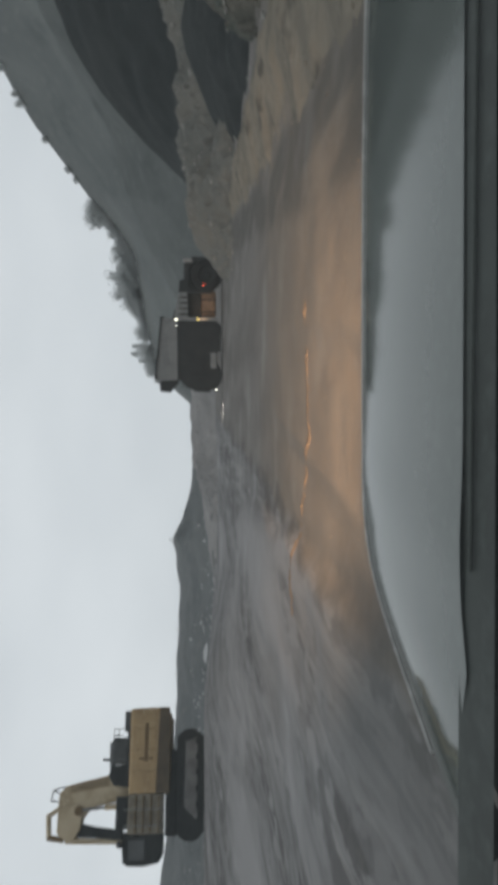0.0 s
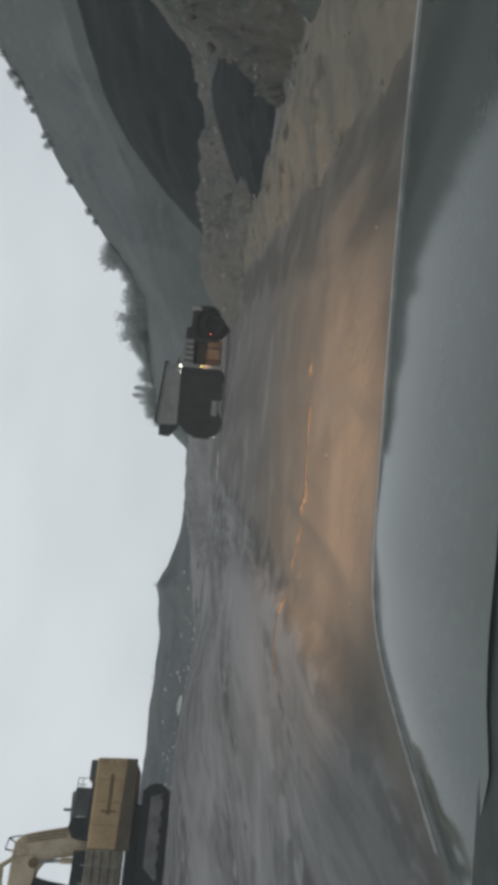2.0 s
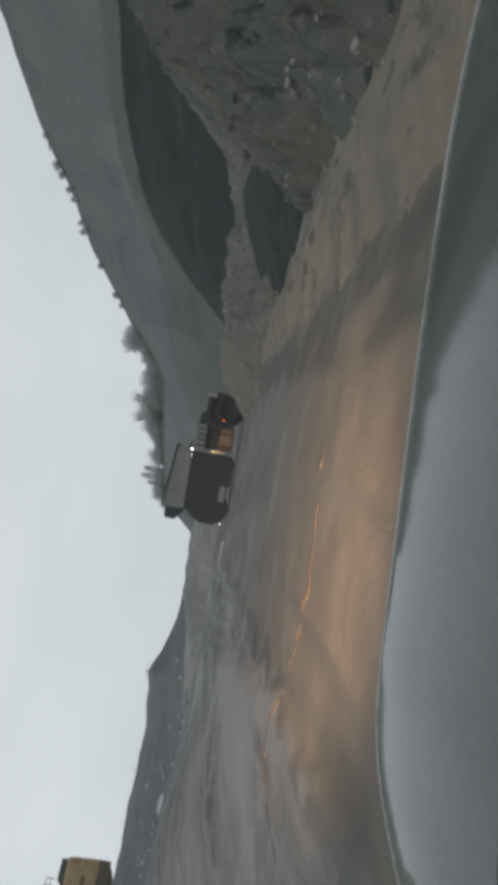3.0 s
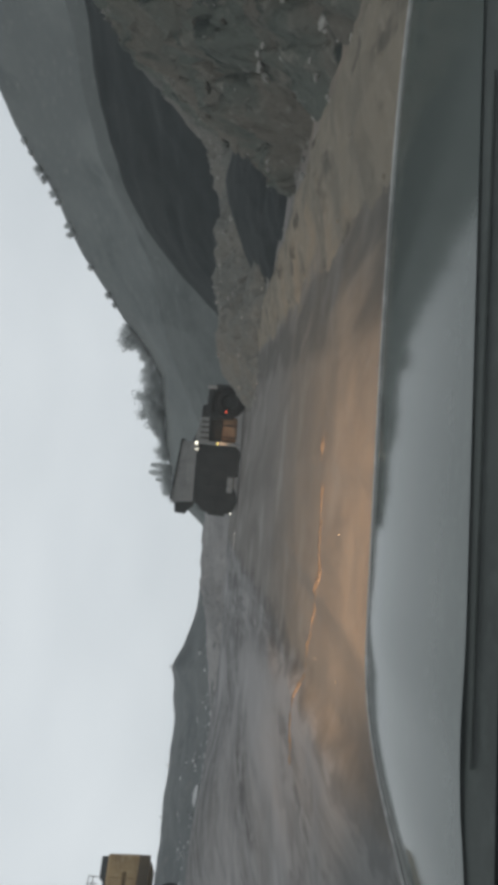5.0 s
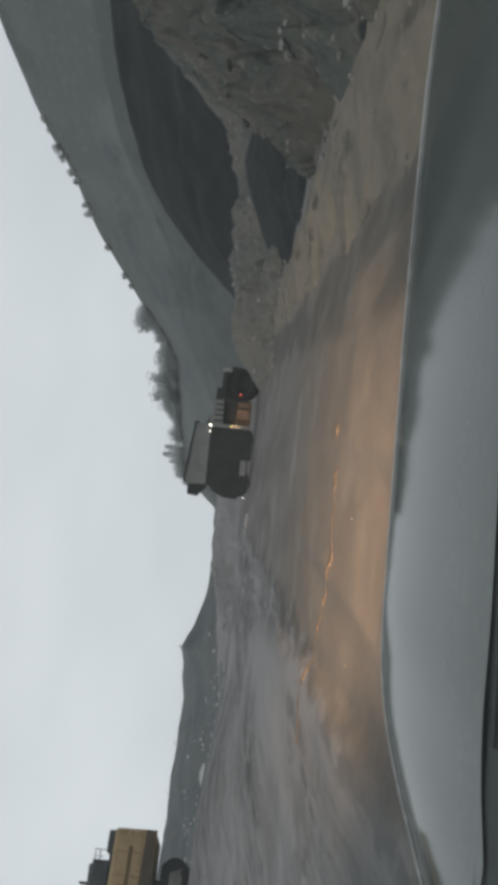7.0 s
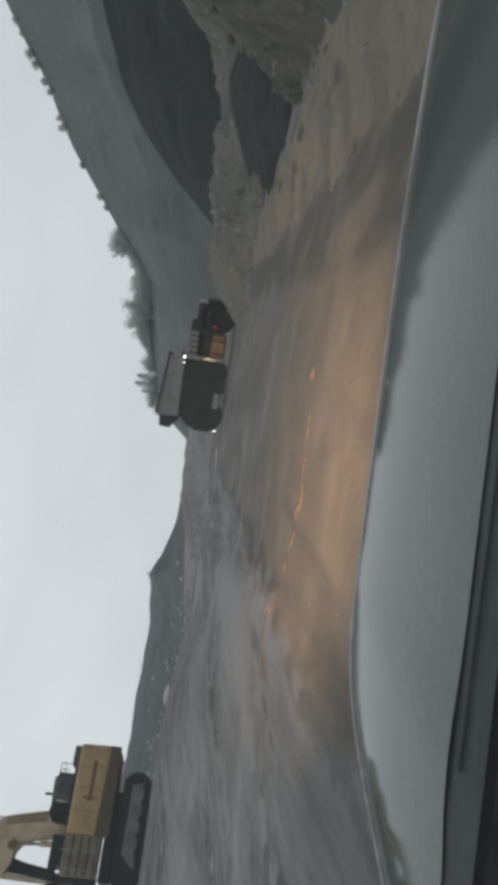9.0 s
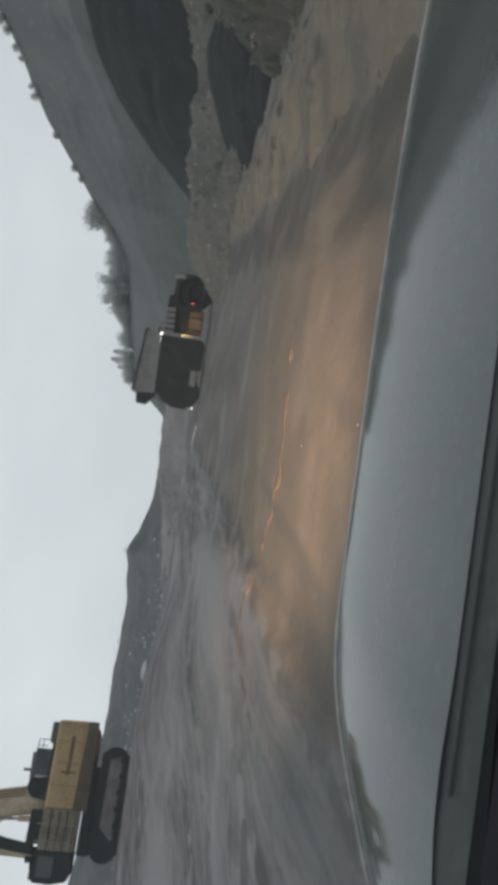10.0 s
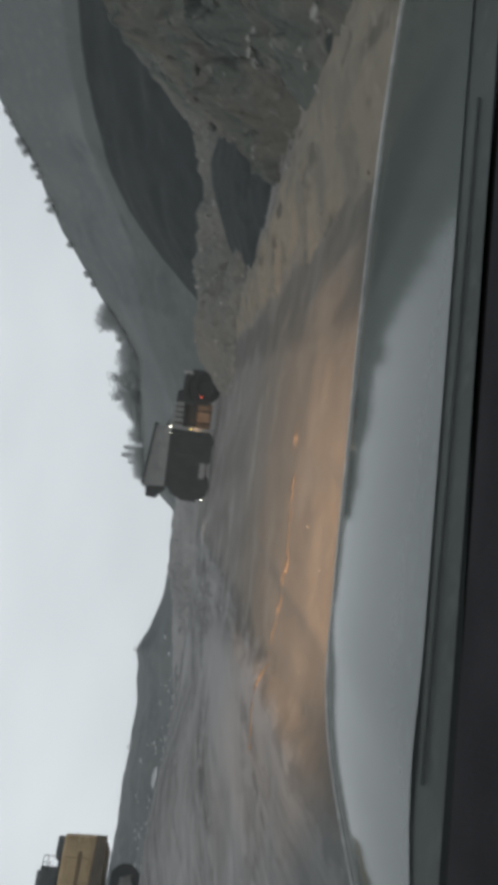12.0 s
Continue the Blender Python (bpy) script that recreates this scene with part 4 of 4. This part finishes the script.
# ---- trees on the skyline ----
def tree(height, spread, crown_from, clumps, seed, slim=False):
    rnd = random.Random(seed)
    t = new("tree")
    bm = rod((0, 0, -0.8), (0, 0, height * 0.55), height * 0.035, 8, r2=height * 0.015)
    limbs = []
    for i in range(7):
        z0 = height * rnd.uniform(crown_from, 0.6)
        a = rnd.uniform(0, 6.28)
        end = Vector((math.cos(a) * spread * rnd.uniform(0.3, 0.75), math.sin(a) * spread * rnd.uniform(0.3, 0.75), z0 + height * rnd.uniform(0.12, 0.35)))
        rod((0, 0, z0), end, height * 0.014, 6, bm, r2=height * 0.004)
        limbs.append(end)
    trunk = part("trunk", bm, M_BARK, t)
    verts, faces = [], []
    for i in range(clumps):
        if slim:
            z = height * rnd.uniform(crown_from, 1.0)
            wide = spread * (1.0 - 0.75 * (z / height) ** 2) * rnd.uniform(0.2, 1.0)
            a = rnd.uniform(0, 6.28)
            c = Vector((math.cos(a) * wide, math.sin(a) * wide, z))
        else:
            h = limbs[i % len(limbs)]
            c = h + Vector((rnd.gauss(0, 0.25), rnd.gauss(0, 0.25), rnd.gauss(-0.14, 0.3))) * spread
        for k in range(7):
            p = c + Vector((rnd.gauss(0, 1), rnd.gauss(0, 1), rnd.gauss(0, 0.8))) * spread * 0.07
            u = Vector((rnd.gauss(0, 1), rnd.gauss(0, 1), rnd.gauss(0, 1))).normalized() * spread * 0.075
            v = u.cross(Vector((rnd.gauss(0, 1), rnd.gauss(0, 1), rnd.gauss(0, 1)))).normalized() * spread * 0.045
            b = len(verts)
            verts += [p - u, p + v, p + u, p - v]
            faces.append((b, b + 1, b + 2, b + 3))
    me = bpy.data.meshes.new("crown")
    me.from_pydata([tuple(p) for p in verts], [], faces)
    me.materials.append(M_LEAF)
    crown = new("crown", me)
    crown.parent = t
    return t


def on_hill(el, az, r, drop=0.6):
    x, y = polar(az, r)
    return pose(x, y, EYE + r * math.tan(radians(el(az))) - drop, 0, 0, az * 37)


kinds = [tree(7.5, 3.6, 0.05, 520, 1), tree(6.0, 3.2, 0.0, 460, 2), tree(9.0, 3.4, 0.08, 560, 3), tree(7.0, 1.9, 0.03, 420, 4, True)]
labels = ("round grey-green broadleaf tree on the mountain crest", "small bushy grey-green tree on the mountain crest",
          "tall ragged broadleaf tree on the mountain crest", "slender dark cypress on the mountain crest")
for k, s in zip(kinds, labels):
    tagged(k, s, "tree", "trees on the skyline")
spots = [(17.2, 0, 0.8), (16.7, 1, 1.0), (16.2, 0, 0.65), (14.6, 1, 0.8), (13.4, 2, 0.75), (12.9, 0, 0.9), (12.3, 2, 0.95), (11.8, 0, 0.95), (11.2, 2, 0.9), (10.7, 0, 0.85),
         (10.2, 1, 0.9), (9.6, 1, 0.7), (8.0, 1, 0.75), (7.6, 1, 0.5), (6.9, 3, 0.9), (6.3, 3, 1.0), (5.75, 3, 0.75), (12.6, 0, 0.7), (11.5, 1, 1.1), (10.45, 0, 0.8), (16.9, 1, 0.6), (5.4, 1, 0.6), (4.9, 1, 0.55), (19.4, 1, 0.3), (20.1, 1, 0.36), (22.2, 1, 0.3), (24.6, 1, 0.42), (25.2, 1, 0.35),
         (28.4, 1, 0.4), (29.0, 1, 0.45), (26.8, 1, 0.3), (27.4, 1, 0.35), (31.0, 1, 0.35), (30.2, 1, 0.3),
         (15.6, 1, 0.6), (15.1, 1, 0.5), (14.1, 1, 0.6), (13.1, 1, 0.8), (12.1, 1, 0.85), (11.0, 1, 0.9), (9.9, 1, 0.8), (9.2, 1, 0.55), (8.7, 1, 0.5), (6.6, 1, 0.5), (6.0, 1, 0.55), (4.3, 1, 0.45)]
used = set()
for az, k, size in spots:
    m = on_hill(mountain_el, az, 298, 1.6) @ Matrix.Diagonal((1.4 * size, 1.4 * size, 1.45 * size, 1))
    if k in used:
        made = copy_thing(kinds[k], m)
    else:
        made = kinds[k]
        used.add(k)
    made.matrix_basis = m

# low shrubs and stumps along the spoil ridge
shrub = tree(1.7, 0.9, 0.05, 40, 9)
tagged(shrub, "small dark shrub on the crest of the spoil ridge", "shrub", "shrubs on the ridge")
first = True
for az, size in ((-8.65, 0.7), (-11.9, 0.55), (-15.6, 0.6), (-16.4, 0.35), (-19.0, 0.5), (-22.5, 0.4), (-27.0, 0.6), (-30.5, 0.5), (-3.0, 0.35)):
    m = on_hill(ridge_el, az, 150, 0.2) @ Matrix.Diagonal((size, size, size, 1))
    made = shrub if first else copy_thing(shrub, m)
    made.matrix_basis = m
    first = False


# ---- stones ----
def stone_mesh(seed, detail=2):
    rnd = random.Random(seed)
    bm = bmesh.new()
    bmesh.ops.create_icosphere(bm, subdivisions=detail, radius=1.0)
    sx, sy, sz = rnd.uniform(0.8, 1.3), rnd.uniform(0.7, 1.0), rnd.uniform(0.5, 0.75)
    for v in bm.verts:
        d = 1 + 0.34 * noise.noise(v.co * 1.3 + Vector((seed * 7.1, 0, 0))) + 0.14 * noise.noise(v.co * 3.1 + Vector((0, seed * 3.3, 0)))
        v.co = Vector((v.co.x * sx, v.co.y * sy, v.co.z * sz)) * d
    return bm


def sheet_tree(ob):
    from mathutils.bvhtree import BVHTree
    return BVHTree.FromPolygons([v.co for v in ob.data.vertices], [tuple(p.vertices) for p in ob.data.polygons])


SLOPE = sheet_tree(rock_slope)
BERM = sheet_tree(bpy.data.objects["earth_berm"])


def drop(trees, x, y):
    best = on_ground(x, y)
    for t in trees:
        hit = t.ray_cast(Vector((x, y, 80)), Vector((0, 0, -1)))
        if hit[0] is not None:
            best = max(best, hit[0].z)
    return best


bases = []
for s in range(5):
    b = link("boulder", stone_mesh(s + 1), M_ROCK)
    tagged(b, "rough grey blasted boulder lying on the rubble slope", "boulder", "boulders on the rubble slope")
    bases.append(b)
rnd = random.Random(12)
n = 0
while n < 45:
    az, r = rnd.uniform(23, 47), rnd.uniform(11, 46)
    x, y = polar(az, r)
    hit = SLOPE.ray_cast(Vector((x, y, 80)), Vector((0, 0, -1)))
    if hit[0] is None:
        continue
    size = rnd.uniform(0.10, 0.24) * (r / 20) ** 0.7 * (1.6 if rnd.random() < 0.15 else 1)
    m = pose(x, y, hit[0].z + size * 0.15, rnd.uniform(-25, 25), rnd.uniform(-25, 25), rnd.uniform(0, 360)) @ Matrix.Diagonal((size, size, size, 1))
    made = bases[n] if n < 5 else copy_thing(bases[n % 5], m)
    made.matrix_basis = m
    n += 1

heap_el = curve((12, -1.5), (13.5, -0.4), (15, 0.9), (17.5, 1.7), (20, 1.5), (22, 0.4), (24.5, -1.8))
heap = hill("rubble_heap", M_RUBBLE, 12, 24.5, 0.1, lambda a: 40 - 0.4 * (a - 12), lambda a: 48, heap_el, 0.7, 0.22, n=70, bulge=0.6, seed=44.0, crag=0.3)
tagged(heap, "heap of grey broken rock beside the road", "rubble heap")
HEAP = sheet_tree(heap)


def scatter(name, label, category, count, place, trees, lo, hi, seed, mat, must=None):
    """Stones too small and too many to count, in one mesh."""
    rnd = random.Random(seed)
    protos = []
    for s in range(4):
        bm = stone_mesh(seed * 10 + s, 1)
        bm.verts.ensure_lookup_table()
        protos.append(([v.co.copy() for v in bm.verts], [[v.index for v in f.verts] for f in bm.faces]))
        bm.free()
    verts, faces = [], []
    for i in range(count):
        x, y = place(rnd)
        if must and must.ray_cast(Vector((x, y, 80)), Vector((0, 0, -1)))[0] is None:
            continue
        size = lo + (hi - lo) * rnd.random() ** 3
        m = pose(x, y, drop(trees, x, y) + size * 0.2, rnd.uniform(0, 40), rnd.uniform(0, 40), rnd.uniform(0, 360)) @ Matrix.Diagonal((size, size, size, 1))
        vs, fs = protos[i % 4]
        b = len(verts)
        verts += [tuple(m @ v) for v in vs]
        faces += [tuple(b + k for k in f) for f in fs]
    me = bpy.data.meshes.new(name)
    me.from_pydata(verts, [], faces)
    me.materials.append(mat)
    return tagged(new(name, me), label, category, kind="stuff")


scatter("slope_rubble", "loose grey rubble strewn over the rock slope", "rubble", 600, lambda r: polar(r.uniform(23, 50), r.uniform(10, 45)), [SLOPE, BERM], 0.03, 0.2, 3, M_STONE, SLOPE)
scatter("heap_rubble", "pale broken stones on the heap", "rubble", 90, lambda r: polar(r.uniform(12.5, 24), r.uniform(37, 49)), [HEAP], 0.04, 0.16, 4, M_STONE)
SPUR = sheet_tree(spur)
scatter("spur_rubble", "pale broken stones along the low rock spur", "rubble", 200, lambda r: polar(r.uniform(16, 33), r.uniform(56, 61)), [SPUR], 0.06, 0.22, 7, M_STONE, SPUR)
RIDGE = sheet_tree(ridge)
scatter("ridge_rubble", "pale boulders along the foot of the spoil ridge", "rubble", 220, lambda r: polar(r.gauss(-20, 9), 112 + 14 * r.random() ** 2), [RIDGE], 0.1, 0.45, 8, M_SLAB, RIDGE)
scatter("berm_clods", "tan clods of soil along the berm", "clods", 220, lambda r: along(2 + 38 * r.random() ** 1.6, 2.3 + abs(r.gauss(0.0, 0.9))), [BERM], 0.008, 0.03, 5, M_BERM)
scatter("road_pebbles", "small stones pressed into the haul road", "pebbles", 260, lambda r: polar(r.uniform(-14, 30), 6 + 34 * r.random() ** 1.2), [], 0.006, 0.016, 6, M_BERM)


def soil_windrow():
    """A broken line of clods pushed up across the road."""
    way = curve((-4.2, 10.6), (-3.6, 10.9), (-2.5, 11.5), (-1.2, 11.0), (-0.1, 10.3), (1.4, 10.8), (2.9, 10.6))
    rows = []
    for i in range(160):
        x = -4.2 + 7.1 * i / 159
        c = way(x) + 0.10 * fbm(x * 2.3, 5.0)
        h = 0.042 * max(0.25, 0.75 + 0.6 * fbm(x * 2.4, 8.0)) * math.sin(math.pi * i / 159) ** 0.5
        wide = 0.2 + 0.1 * fbm(x * 1.1, 3.0)
        rows.append([(x, c + wide * (k - 4) / 4, on_ground(x, c) - 0.02 + h * math.cos((k - 4) / 4 * math.pi / 2) * (1 + 0.9 * fbm(x * 7, k * 0.6, 2.0))) for k in range(9)])
    return tagged(grid("soil_windrow", rows, M_TAN), "low broken windrow of tan soil across the road", "windrow", kind="structure")


soil_windrow()
